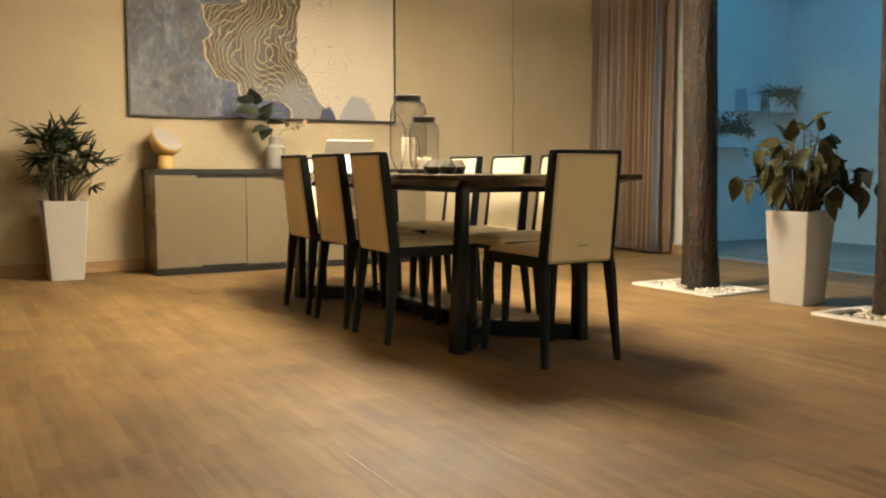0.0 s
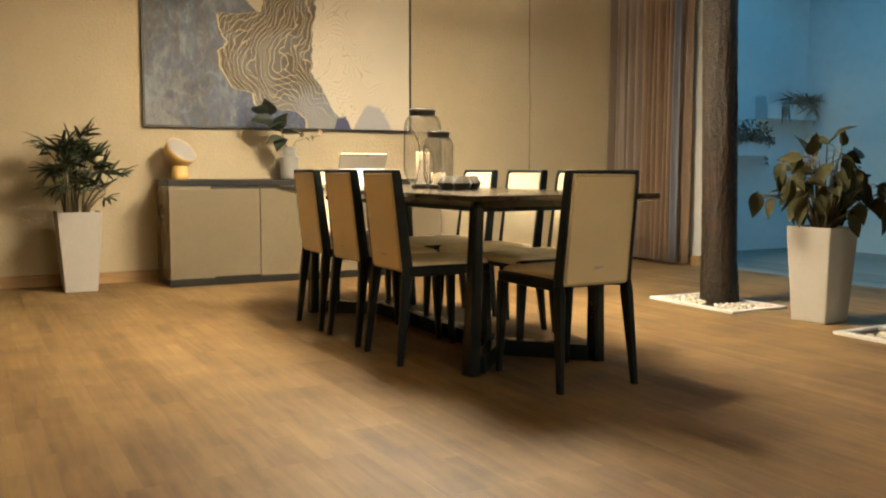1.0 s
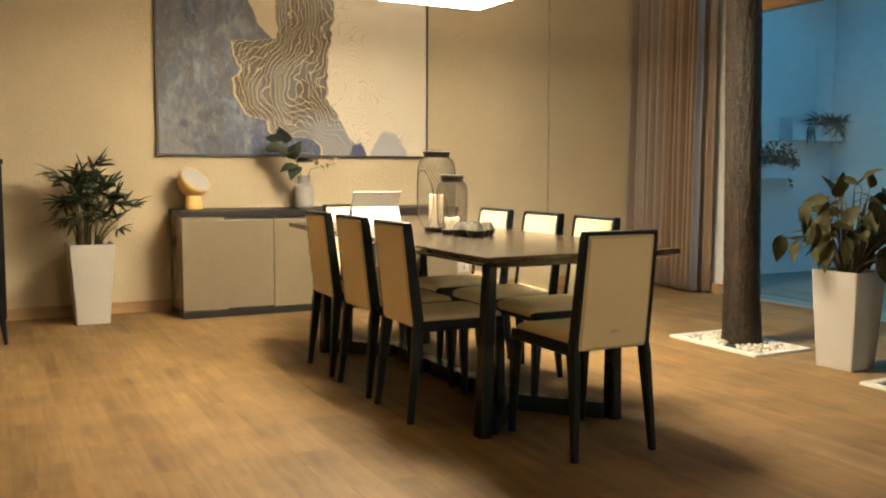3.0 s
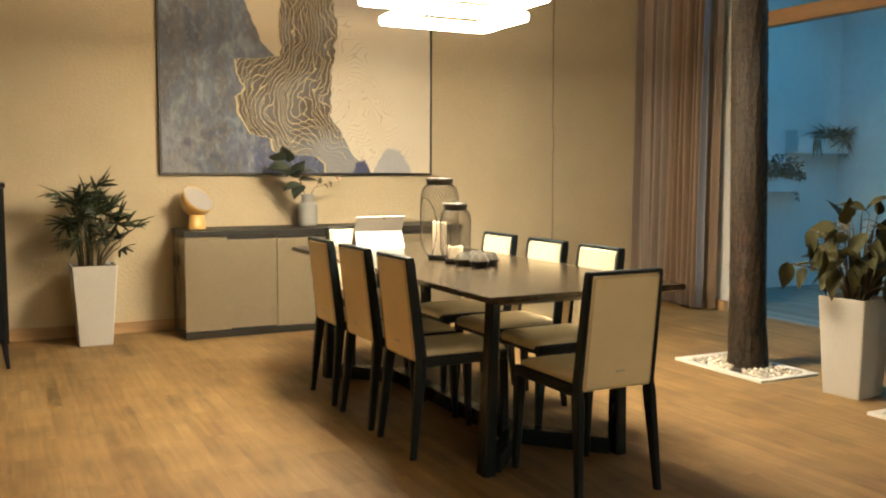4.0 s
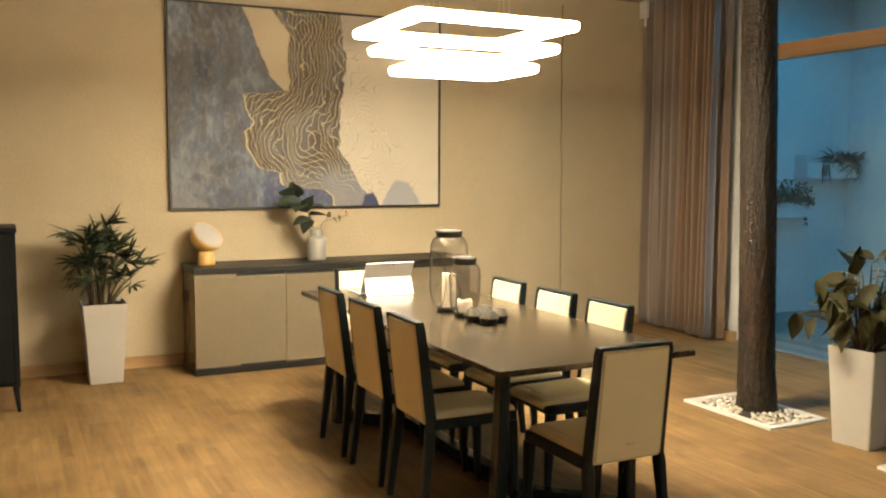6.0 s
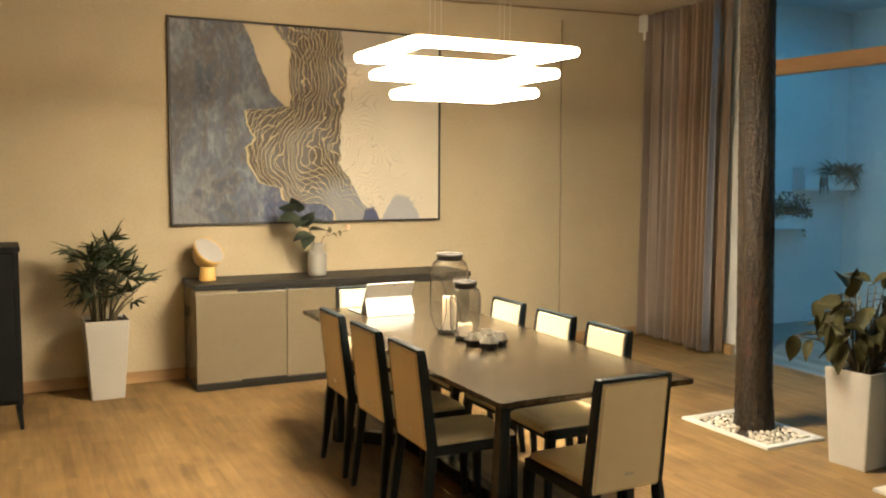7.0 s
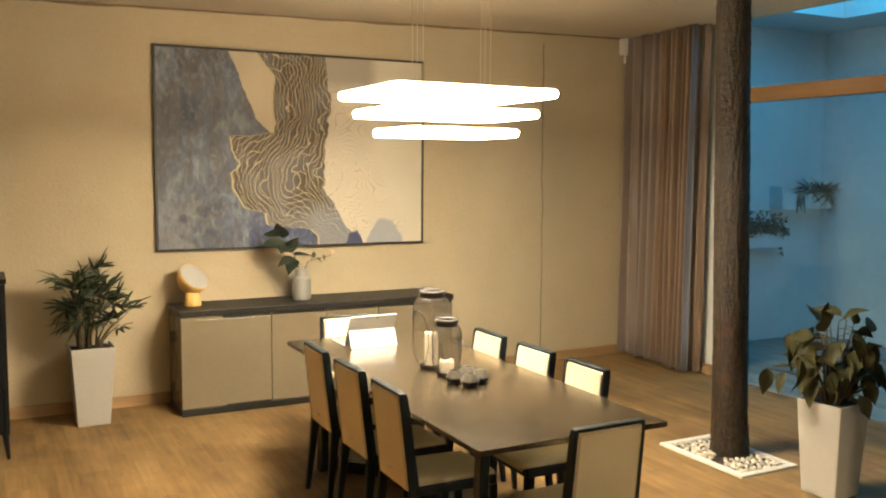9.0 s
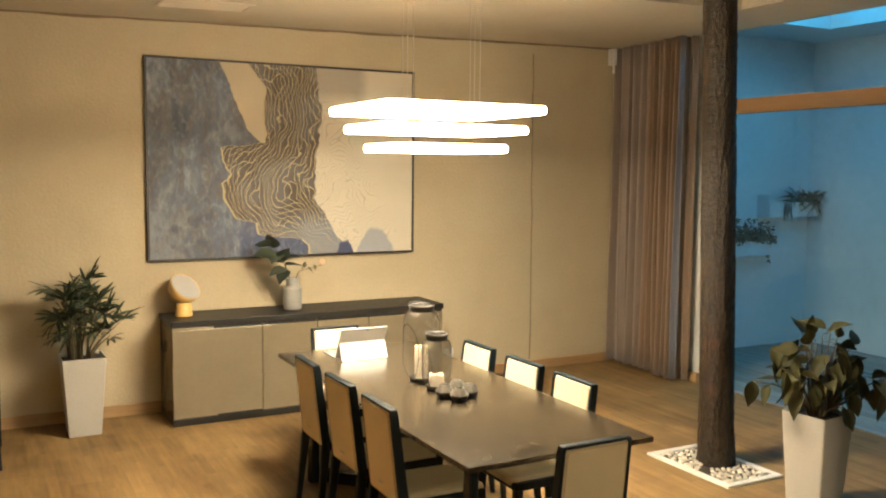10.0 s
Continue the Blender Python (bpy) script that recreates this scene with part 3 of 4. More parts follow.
# ---- chairs ----
def chair(m):
    """A narrow dining chair. Its back stands over the origin and it faces +y."""
    c = empty("dining_chair", m, "narrow cream leather dining chair with a black wooden frame", "chair", "chairs round the dining table")
    WF, WT, WS = 0.186, 0.165, 0.170
    H = 0.848
    for s in (-1, 1):
        part("back_leg", bar([(s * (WF - 0.005), 0.013, 0, 0.012, 0.013), (s * (WS - 0.006), 0.052, 0.375, 0.017, 0.024), (s * (WS - 0.006), 0.058, 0.42, 0.0085, 0.024),
                             (s * (WT - 0.006), 0.010, H - 0.03, 0.0075, 0.020), (s * (WT - 0.009), 0.006, H - 0.003, 0.0075, 0.018)]), M_BLACK, c)
        part("front_leg", bar([(s * (WF - 0.012), 0.462, 0, 0.012, 0.012), (s * (WS - 0.002), 0.445, 0.39, 0.021, 0.022)]), M_BLACK, c)
        bm = box(s * (WS + 0.002) - 0.012, s * (WS + 0.002) + 0.012, 0.06, 0.465, 0.385, 0.43, 0.008)
        part("side_rail", bm, M_BLACK, c)
    part("front_rail", box(-WS + 0.01, WS - 0.01, 0.443, 0.468, 0.386, 0.43, 0.008), M_BLACK, c)
    part("top_rail", box(-WT + 0.004, WT - 0.004, -0.014, 0.026, H - 0.014, H, 0.006), M_BLACK, c)
    # padded back: front and rear leather faces between the posts
    def pad(y_low, y_high, name, proud):
        loops = []
        for k, (ins, off) in enumerate(((0.0, 0.0), (0.0, proud * 0.6), (0.004, proud * 0.9), (0.012, proud))):
            loop = []
            for x, z in round_rect(1, 1, 0.07, 3):
                w = (WS - 0.0155) + ((WT - 0.0145) - (WS - 0.0155)) * (z * 0.5 + 0.5) - ins
                zz = 0.405 + (H - 0.015 - 0.405) * (z * 0.5 + 0.5)
                zz -= math.copysign(ins, z)
                y = y_low + (y_high - y_low) * (zz - 0.41) / (H - 0.43)
                loop.append((x * w, y + off, zz))
            loops.append(loop)
        ob = part(name, rings(loops), M_LEATHER, c)
        rim = [((0.5 * a[0] + 0.5 * b_[0]), 0.5 * (a[1] + b_[1]), 0.5 * (a[2] + b_[2])) for a, b_ in zip(loops[2], loops[3])]
        part("piping", tube(rim, 0.0026, 5, loop=True), M_PIPING, ob, smooth=True)
        return ob
    rear = pad(0.050, 0.004, "back_panel", -0.018)
    pad(0.052, 0.006, "backrest", 0.022)
    part("tag", box(-0.020, 0.020, 0.016, 0.0215, 0.470, 0.478, 0.001), M_METAL, rear, "small metal tag")
    # seat cushion with rounded front
    loops = []
    for ins, z in ((0.004, 0.414), (0.0, 0.432), (0.004, 0.446), (0.018, 0.455), (0.05, 0.459)):
        loops.append([(x, y, z - (0.006 if y > 0.42 else 0)) for x, y in round_rect(WS - 0.006 - ins, 0.208 - ins, 0.03, 4, 0, 0.268)])
    part("seat", rings(loops), M_LEATHER, c)
    part("under_panel", box(-WS + 0.012, WS - 0.012, 0.07, 0.44, 0.396, 0.413), M_BLACK, c)
    return c


first = chair(pose(2.262, 2.868, 0))
for x, y, rz in ((2.258, 5.650, 181), (1.742, 4.745, -91), (1.742, 4.258, -89), (1.742, 3.782, -90.5),
                 (2.826, 4.715, 90), (2.826, 4.225, 91), (2.830, 3.768, 89.5)):
    copy_thing(first, pose(x, y, 0, 0, 0, rz))

# ---- chandelier ----
LAMP_X, LAMP_Y, LAMP_Z = 2.417, 4.540, 2.2
lamp = empty("chandelier", pose(LAMP_X, LAMP_Y, LAMP_Z), "three-tiered chandelier of stacked glowing rectangular rings hung on thin wires", "chandelier")


def ring_bar(hx_, hy_, w, z0, z1):
    """A flat rectangular band of width w with softened edges."""
    def at(d, z):
        return [(x, y, z) for x, y in round_rect(hx_ - d, hy_ - d, max(0.012, 0.045 - d), 5)]
    e = 0.010
    loops = [at(0, z0 + e), at(0, z1), at(w, z1), at(w, z0 + e), at(w - e, z0), at(e, z0), at(0, z0 + e)]
    return rings(loops, cap=False)


# half width, half depth, height: each tier is smaller and lower than the one above
for hx_, hy_, z in ((0.470, 0.412, 0.0), (0.428, 0.300, -0.102), (0.328, 0.256, -0.203)):
    ring = part("ring_light", ring_bar(hx_, hy_, 0.095, z - 0.020, z + 0.014), M_TUBE, lamp, "glowing ring diffuser")
    ring.data.materials.append(M_UNDER)
    for f in ring.data.polygons:
        f.material_index = 1 if f.normal.z < -0.9 else 0
    part("ring_cap", ring_bar(hx_ - 0.002, hy_ - 0.002, 0.091, z + 0.0145, z + 0.024), M_LAMPTOP, lamp, "champagne metal ring cap")
for gx, gy in ((2.035, 4.152), (2.412, 4.152)):
    for dx in (0.0, 0.026, 0.058):
        part("wire", tube([(gx + dx - LAMP_X, gy - LAMP_Y, 0.0235), (gx + dx - LAMP_X, gy - LAMP_Y, ceil_z(gx) - LAMP_Z + 0.01)], 0.0020, 5), M_CORD, lamp)


# ---- curtain ----
def curtain_panel(name, y0, y1, folds, depth, seed, material, parent, x_mid=5.775, z0=0.025, z1=3.06):
    rnd = random.Random(seed)
    n = folds * 14
    ph = [rnd.uniform(0.45, 1.6) for _ in range(folds + 2)]
    amp = [rnd.uniform(0.25, 1.1) for _ in range(folds + 2)]
    cum = [0.0]
    for k in range(folds):
        cum.append(cum[-1] + ph[k])
    loops = []
    for zi in range(13):
        t = zi / 12
        z = z0 + (z1 - z0) * t
        row = []
        for i in range(n + 1):
            s = i / n * folds
            k = min(int(s), folds - 1)
            f = s - k
            y = y0 + (y1 - y0) * (cum[k] + f * ph[k]) / cum[-1]
            y += 0.026 * math.sin(1.5 * z + k * 1.7) * (1 - t) * math.sin(math.pi * i / n)
            a = amp[k] * (1 - f) + amp[k + 1] * f
            x = x_mid - depth * a * (0.5 - 0.5 * math.cos(2 * math.pi * f)) * (1.05 - 0.2 * t) + 0.004 * math.sin(2.2 * z + k) + 0.010 * math.sin(s * 9.1 + 0.5 * z) * (0.4 + 0.6 * t)
            row.append((x, y, z))
        back = [(x + 0.004, y, z) for x, y, z in row[::-1]]
        loops.append(row + back)
    return part(name, rings(loops), material, parent, smooth=True)


curtain = empty("curtain", pose(0, 0, 0), "floor-length brown and taupe pleated satin curtain, drawn open", "curtain")
curtain_panel("panel", 6.185, 6.70, 6, 0.21, 4, M_CURTAIN, curtain)
# narrow strip coloured for the blue reflection on the satin
curtain_panel("satin_edge", 6.155, 6.190, 1, 0.08, 2, M_SATIN, curtain, x_mid=5.70)
curtain_panel("end_panel", 6.095, 6.165, 1, 0.06, 11, M_CURTAIN, curtain, x_mid=5.79)
curtain_panel("lining_panel", 6.70, 7.14, 5, 0.12, 9, M_CURTAIN2, curtain)
for y0, y1, mm in ((6.195, 6.69, M_CURTAIN), (6.71, 7.12, M_CURTAIN2)):
    part("hem", box(5.772, 5.782, y0, y1, 0.020, 0.030), mm, curtain)

rail_bracket = tagged(part("rail_bracket", box(5.665, 5.712, 7.10, NORTH - 0.001, 2.90, 3.055, 0.004), M_PLASTIC), "white plastic curtain rail end at the ceiling", "bracket")
part("chain_guide", tube([(5.69, 7.12, 2.90), (5.69, 7.12, 2.82)], 0.012, 8), M_PLASTIC, rail_bracket)

vent = empty("ceiling_vent", pose(1.62, 6.42, ceil_z(1.62), 0, -1.1, 0), "long slim cream ceiling air vent", "vent")
for a, b_, c, d in ((-0.31, 0.31, -0.15, -0.125), (-0.31, 0.31, 0.125, 0.15), (-0.31, -0.285, -0.1245, 0.1245), (0.285, 0.31, -0.1245, 0.1245)):
    part("frame", box(a, b_, c, d, -0.008, 0.004, 0.002), M_CEIL, vent)
for k in range(6):
    part("slat", box(-0.284, 0.284, -0.115 + k * 0.041, -0.092 + k * 0.041, -0.004, 0.002), M_CEIL, vent)

outlet = tagged(part("wall_socket", box(3.885, 3.985, NORTH - 0.012, NORTH + 0.001, 0.17, 0.27, 0.003), M_PLASTIC), "white plastic wall socket above the baseboard", "socket")
part("plug", box(3.925, 3.965, NORTH - 0.045, NORTH - 0.011, 0.195, 0.24, 0.006), M_PLASTIC, outlet, "white plug")


# ---- trunks in pebble trays ----
def bark_material():
    m = mat("dark_bark", (0.047, 0.027, 0.012), (0.005, 0.0035, 0.0022), 60, 170, 0.36, stretch=(1, 1, 0.5), bump=1.0, bump_scale=150, spec=0.4, contrast=(0.42, 0.62))
    N, L = m.node_tree.nodes, m.node_tree.links
    b = N["Principled BSDF"]
    geo = N.new("ShaderNodeTexCoord")
    mp = N.new("ShaderNodeMapping")
    mp.inputs["Scale"].default_value = (9, 9, 3)
    L.new(geo.outputs["Object"], mp.inputs[0])
    n = N.new("ShaderNodeTexNoise")
    n.inputs["Scale"].default_value, n.inputs["Detail"].default_value = 1.0, 5
    L.new(mp.outputs[0], n.inputs["Vector"])
    r = N.new("ShaderNodeValToRGB")
    r.color_ramp.elements[0].position, r.color_ramp.elements[1].position = 0.60, 0.70
    L.new(n.outputs["Fac"], r.inputs[0])
    old = b.inputs["Base Color"].links[0].from_socket
    mx = N.new("ShaderNodeMix")
    mx.data_type = "RGBA"
    L.new(r.outputs[0], mx.inputs[0])
    L.new(old, mx.inputs[6])
    mx.inputs[7].default_value = (0.026, 0.015, 0.008, 1)
    L.new(mx.outputs[2], b.inputs["Base Color"])
    return m


M_BARK = bark_material()
M_SCAR = mat("peeled_red_wood", (0.060, 0.023, 0.010), (0.010, 0.006, 0.004), 30, 90, 0.6, stretch=(1, 1, 0.3), bump=0.8, bump_scale=50)


def pebble_mesh(seed):
    bm = bmesh.new()
    bmesh.ops.create_icosphere(bm, subdivisions=1, radius=1)
    rnd = random.Random(seed)
    sx, sy, sz = rnd.uniform(0.9, 1.3), rnd.uniform(0.75, 0.95), rnd.uniform(0.5, 0.65)
    for v in bm.verts:
        k = 1 + 0.12 * noise.noise(v.co * 1.3 + Vector((seed, 0, 0)))
        v.co = Vector((v.co.x * sx * k, v.co.y * sy * k, v.co.z * sz * k)) * 0.0195
    me = bpy.data.meshes.new("pebble")
    bm.to_mesh(me)
    bm.free()
    me.materials.append(M_PEBBLE)
    me.shade_smooth()
    return me


PEBBLES = [pebble_mesh(s) for s in range(5)]


def trunk_tray(x0, x1, y0, y1, tx, ty, seed, count):
    rnd = random.Random(seed)
    tray = empty("pebble_tray", pose((x0 + x1) / 2, (y0 + y1) / 2, 0), "flat white stone tray of white pebbles round a tree trunk", "tray", "pebble trays")
    hx_, hy_, w = (x1 - x0) / 2, (y1 - y0) / 2, 0.045
    for a, b_, c, d in ((-hx_, hx_, -hy_, -hy_ + w), (-hx_, hx_, hy_ - w, hy_), (-hx_, -hx_ + w, -hy_ + w + 0.0005, hy_ - w - 0.0005), (hx_ - w, hx_, -hy_ + w + 0.0005, hy_ - w - 0.0005)):
        part("rim", box(a, b_, c, d, -0.004, 0.016, 0.003), M_TRAY, tray)
    part("bed", box(-hx_ + w + 0.001, hx_ - w - 0.001, -hy_ + w + 0.001, hy_ - w - 0.001, -0.006, 0.003), M_SOIL, tray, "dark soil bed")
    spots = []
    tries = 0
    while len(spots) < count and tries < 9000:
        tries += 1
        px, py = rnd.uniform(-hx_ + w + 0.016, hx_ - w - 0.016), rnd.uniform(-hy_ + w + 0.016, hy_ - w - 0.016)
        wx, wy = px + (x0 + x1) / 2 - tx, py + (y0 + y1) / 2 - ty
        if math.hypot(wx, wy) < 0.128 or any((px - a) ** 2 + (py - b_) ** 2 < 0.029 ** 2 for a, b_ in spots):
            continue
        if noise.noise((px * 5, py * 5, seed)) > 0.28:
            continue
        spots.append((px, py))
    for px, py in spots:
        o = new("pebble", rnd.choice(PEBBLES))
        o.parent = tray
        s = rnd.uniform(0.65, 1.1)
        o.matrix_basis = pose(px, py, 0.003 + 0.008 * s, rnd.uniform(-15, 15), rnd.uniform(-15, 15), rnd.uniform(0, 360)) @ Matrix.Diagonal((s, s, s, 1))
    # trunk
    loops = []
    seg, rows = 84, 260
    for j in range(rows + 1):
        z = 0.0 + 3.39 * j / rows
        loop = []
        cx = 0.010 * math.sin(z * 1.1 + seed) - 0.034 * z
        cy = 0.010 * math.sin(z * 0.9 + 1.3 * seed)
        r0 = 0.112 - 0.0035 * z + 0.012 * math.exp(-z * 9)
        for i in range(seg):
            a = 2 * math.pi * i / seg
            d = Vector((math.cos(a), math.sin(a), 0))
            q = Vector((d.x * 2.2, d.y * 2.2, z * 1.7 + seed * 10))
            ridge = 0.35 * abs(noise.noise(Vector((d.x * 8, d.y * 8, z * 7 + seed)))) + 1.0 * abs(noise.noise(Vector((d.x * 13, d.y * 13, z * 24 + seed))))
            knot = 0.016 * max(0, noise.noise(q * 1.6) - 0.25)
            r = r0 + 0.004 * noise.noise(q) - 0.0075 * ridge + 0.8 * knot + 0.005 * noise.noise(Vector((d.x * 9, d.y * 9, z * 34)))
            loop.append((cx + d.x * r, cy + d.y * r, z))
        loops.append(loop)
    t = part("tree_trunk", rings(loops), M_BARK, smooth=True)
    t.location = (tx, ty, 0.0035)
    bm = bmesh.new()
    na, nz = 26, 60
    grid = []
    for j in range(nz + 1):
        z = 0.40 + 0.56 * j / nz
        k = min(260, max(0, round(z / 3.39 * rows)))
        row = []
        for i in range(na + 1):
            a = radians(205) + 0.62 * (i / na - 0.5) * 2
            u_, v_ = (i / na - 0.5) * 2, (j / nz - 0.5) * 2
            inside = 1 - (abs(u_) ** 2 + abs(v_) ** 2.5) + 0.45 * noise.noise(Vector((u_ * 2, v_ * 4, seed)))
            q = loops[k][round(a / (2 * math.pi) * seg) % seg]
            c = Vector((0.010 * math.sin(z * 1.1 + seed) - 0.034 * z, 0.010 * math.sin(z * 0.9 + 1.3 * seed), 0))
            r = math.hypot(q[0] - c.x, q[1] - c.y) * 0.5 + 0.05 + (0.004 if inside > 0.25 else -0.022 + 0.1 * max(0, inside)) + 0.003 * noise.noise(Vector((a * 14, 0, z * 9)))
            row.append(bm.verts.new((c.x + r * math.cos(a), c.y + r * math.sin(a), z)))
        grid.append(row)
    for j in range(nz):
        for i in range(na):
            bm.faces.new((grid[j][i], grid[j][i + 1], grid[j + 1][i + 1], grid[j + 1][i]))
    part("peeled_scar", bm, M_SCAR, t, "reddish peeled bark scar")
    tagged(t, "rough dark brown bare tree trunk standing in white pebbles", "tree trunk", "tree trunks")


trunk_tray(4.095, 4.560, 3.945, 4.668, 4.378, 4.330, 1, 230)
trunk_tray(4.075, 4.540, 2.51, 3.240, 4.405, 2.965, 2, 190)


# ---- pots and plants ----
def pot_parts(parent, base=0.108, top=0.146, h=0.553):
    loops = []
    for r, z in ((base - 0.004, 0), (base, 0.004), (base + (top - base) * 0.99, h - 0.004), (top, h), (top - 0.008, h), (top - 0.012, h - 0.03), (top - 0.02, h - 0.05)):
        loops.append([(x, y, z) for x, y in round_rect(r, r, 0.008, 2)])
    part("pot", rings(loops), M_POT, parent, "tall square white tapered pot")
    n = 9
    bm = bmesh.new()
    g = [[bm.verts.new(((i / n - 0.5) * 2 * (top - 0.018), (j / n - 0.5) * 2 * (top - 0.018), h - 0.022 + 0.012 * noise.noise((i * 0.7, j * 0.7, base)))) for i in range(n + 1)] for j in range(n + 1)]
    for j in range(n):
        for i in range(n):
            bm.faces.new((g[j][i], g[j][i + 1], g[j + 1][i + 1], g[j + 1][i]))
    part("soil", bm, M_SOIL, parent, "dark potting soil")


def aim(origin, d, twist=0.0, up=(0, 0, 1)):
    """A frame at origin whose +y runs along d."""
    d = Vector(d).normalized()
    x = d.cross(Vector(up))
    if x.length < 0.05:
        x = Vector((1, 0, 0))
    x.normalize()
    z = x.cross(d)
    m = Matrix((x, d, z)).transposed().to_4x4()
    return Matrix.Translation(origin) @ m @ Matrix.Rotation(twist, 4, "Y")


palm = empty("potted_palm", pose(0.822, 6.855, 0), "bushy dark green lady palm in a tall white tapered pot", "potted plant")
pot_parts(palm)
rnd = random.Random(21)
for k in range(22):
    a, r = rnd.uniform(0, 2 * math.pi), rnd.uniform(0.03, 0.105)
    bx, by = r * math.cos(a), r * math.sin(a)
    top = rnd.uniform(0.66, 0.98)
    lean = Vector((bx * 1.0 + rnd.uniform(-0.01, 0.10), by * 1.0 + rnd.uniform(-0.04, 0.04), 0))
    pts = [Vector((bx, by, 0.52)) + lean * t * t + Vector((0, 0, (top - 0.52) * t)) for t in (0, 0.35, 0.7, 1)]
    part("stem", tube(pts, [0.008, 0.0075, 0.006, 0.005], 6), M_PALMSTEM, palm, smooth=True)
    for f in range(3 if k % 3 else 2):
        ang = rnd.uniform(0, 2 * math.pi)
        el = rnd.uniform(-0.15, 0.95) if f else rnd.uniform(0.5, 1.2)
        d = Vector((math.cos(ang) * math.cos(el), math.sin(ang) * math.cos(el) * 0.8, math.sin(el)))
        st = pts[-1] if f == 0 else pts[2] + (pts[3] - pts[2]) * rnd.uniform(0.1, 0.9)
        pl = rnd.uniform(0.04, 0.13)
        hub = st + d * pl
        bm = tube([st, st + d * pl * 0.5 + Vector((0, 0, 0.004)), hub], 0.0025, 5)
        base = aim(hub, d, rnd.uniform(-0.5, 0.5))
        cnt = rnd.randint(5, 7)
        for q in range(cnt):
            fan = (q / (cnt - 1) - 0.5) * rnd.uniform(1.6, 2.9)
            L_ = rnd.uniform(0.12, 0.205) * (1 - 0.25 * abs(q / (cnt - 1) - 0.5) * 2)
            leaf_mesh(L_, rnd.uniform(0.025, 0.034), rnd.uniform(0.02, 0.6), 0.4, 7, 0.3, blunt=0.42, bm=bm, m=base @ Matrix.Rotation(fan, 4, "Z") @ Matrix.Rotation(rnd.uniform(-0.2, 0.25), 4, "X"))
        part("frond", bm, M_PALM, palm)

broad = empty("potted_broadleaf_plant", pose(4.370, 3.562, 0, 0, 0, 6), "leggy broad-leaved green houseplant in a tall white tapered pot", "potted plant")
pot_parts(broad, 0.108, 0.138, 0.535)
LEAVES = []
for L_, W_, D_ in ((0.170, 0.100, 0.16), (0.195, 0.108, 0.30), (0.150, 0.095, 0.10), (0.185, 0.090, 0.42), (0.160, 0.104, -0.12)):
    bm = leaf_mesh(L_, W_, D_, 0.30, 9, 1.6)
    for v in bm.verts:
        v.co.z += 0.006 * noise.noise(v.co * 22 + Vector((L_ * 90, 0, 0)))
    bmesh.ops.recalc_face_normals(bm, faces=bm.faces)
    me = bpy.data.meshes.new("leaf")
    bm.to_mesh(me)
    bm.free()
    me.materials.append(M_LEAF)
    me.shade_smooth()
    LEAVES.append(me)
rnd = random.Random(5)
GOLD = 2.39996


def leafy_stem(ang, spread, height, spots, low=0.66):
    """A thin arching stem; leaves hang from it on long petioles at the given spots (0 base, 1 tip)."""
    d = Vector((math.cos(ang), math.sin(ang), 0))
    b0 = Vector((d.x * 0.045, d.y * 0.045, 0.51))
    tip = b0 + d * spread + Vector((0, 0, height))
    mid = b0 + d * spread * 0.25 + Vector((0, 0, height * low))

    def at(t):
        return b0.lerp(mid, t).lerp(mid.lerp(tip, t), t)

    part("stem", tube([at(t) for t in (0, 0.2, 0.4, 0.6, 0.8, 1)], [0.0085, 0.008, 0.0065, 0.0055, 0.004, 0.0028], 6), M_STEM, broad, smooth=True)
    for q, t in enumerate(spots):
        p = at(t)
        a2 = ang + rnd.uniform(-1.9, 1.9)
        top_leaf = q == 0 and height > 0.40
        out_ = Vector((math.cos(a2), math.sin(a2), rnd.uniform(0.3, 0.9) if top_leaf else rnd.uniform(-0.15, 0.45)))
        pet = p + out_ * (rnd.uniform(0.015, 0.03) if top_leaf else rnd.uniform(0.03, 0.085))
        part("petiole", tube([p, p.lerp(pet, 0.5) + Vector((0, 0, 0.012)), pet], 0.002, 5), M_STEM, broad)
        el = rnd.uniform(0.5, 1.3) if top_leaf else rnd.uniform(-1.5, -1.0) if height < 0.24 else rnd.choice((rnd.uniform(-1.5, -0.9), rnd.uniform(-1.3, -0.6), rnd.uniform(-0.5, 0.2)))
        ld = Vector((math.cos(a2) * math.cos(el), math.sin(a2) * math.cos(el), math.sin(el)))
        o = new("leaf", rnd.choice(LEAVES))
        o.parent = broad
        s = rnd.uniform(0.62, 1.02)
        o.matrix_basis = aim(pet, ld, rnd.uniform(-0.9, 0.9)) @ Matrix.Diagonal((s, s, s, 1))


for k in range(18):
    ring_ = k % 3
    leafy_stem(k * GOLD + rnd.uniform(-0.3, 0.3), (0.05, 0.13, 0.20)[ring_] * rnd.uniform(0.85, 1.2), (0.45, 0.385, 0.27)[ring_] * rnd.uniform(0.86, 1.08),
               ((0.99, 0.88, 0.76, 0.62, 0.5), (0.98, 0.86, 0.74, 0.6, 0.46), (0.98, 0.84, 0.66, 0.5))[ring_])
# long low shoots that arch out over the rim
leafy_stem(radians(152), 0.33, 0.20, (0.99, 0.86, 0.74), 0.95)
leafy_stem(radians(170), 0.25, 0.30, (0.98, 0.80), 0.85)
leafy_stem(radians(-25), 0.38, 0.16, (0.99, 0.88, 0.74), 0.55)
leafy_stem(radians(-48), 0.34, 0.26, (0.99, 0.85, 0.70), 0.6)
leafy_stem(radians(-110), 0.16, 0.10, (0.98, 0.75), 0.9)

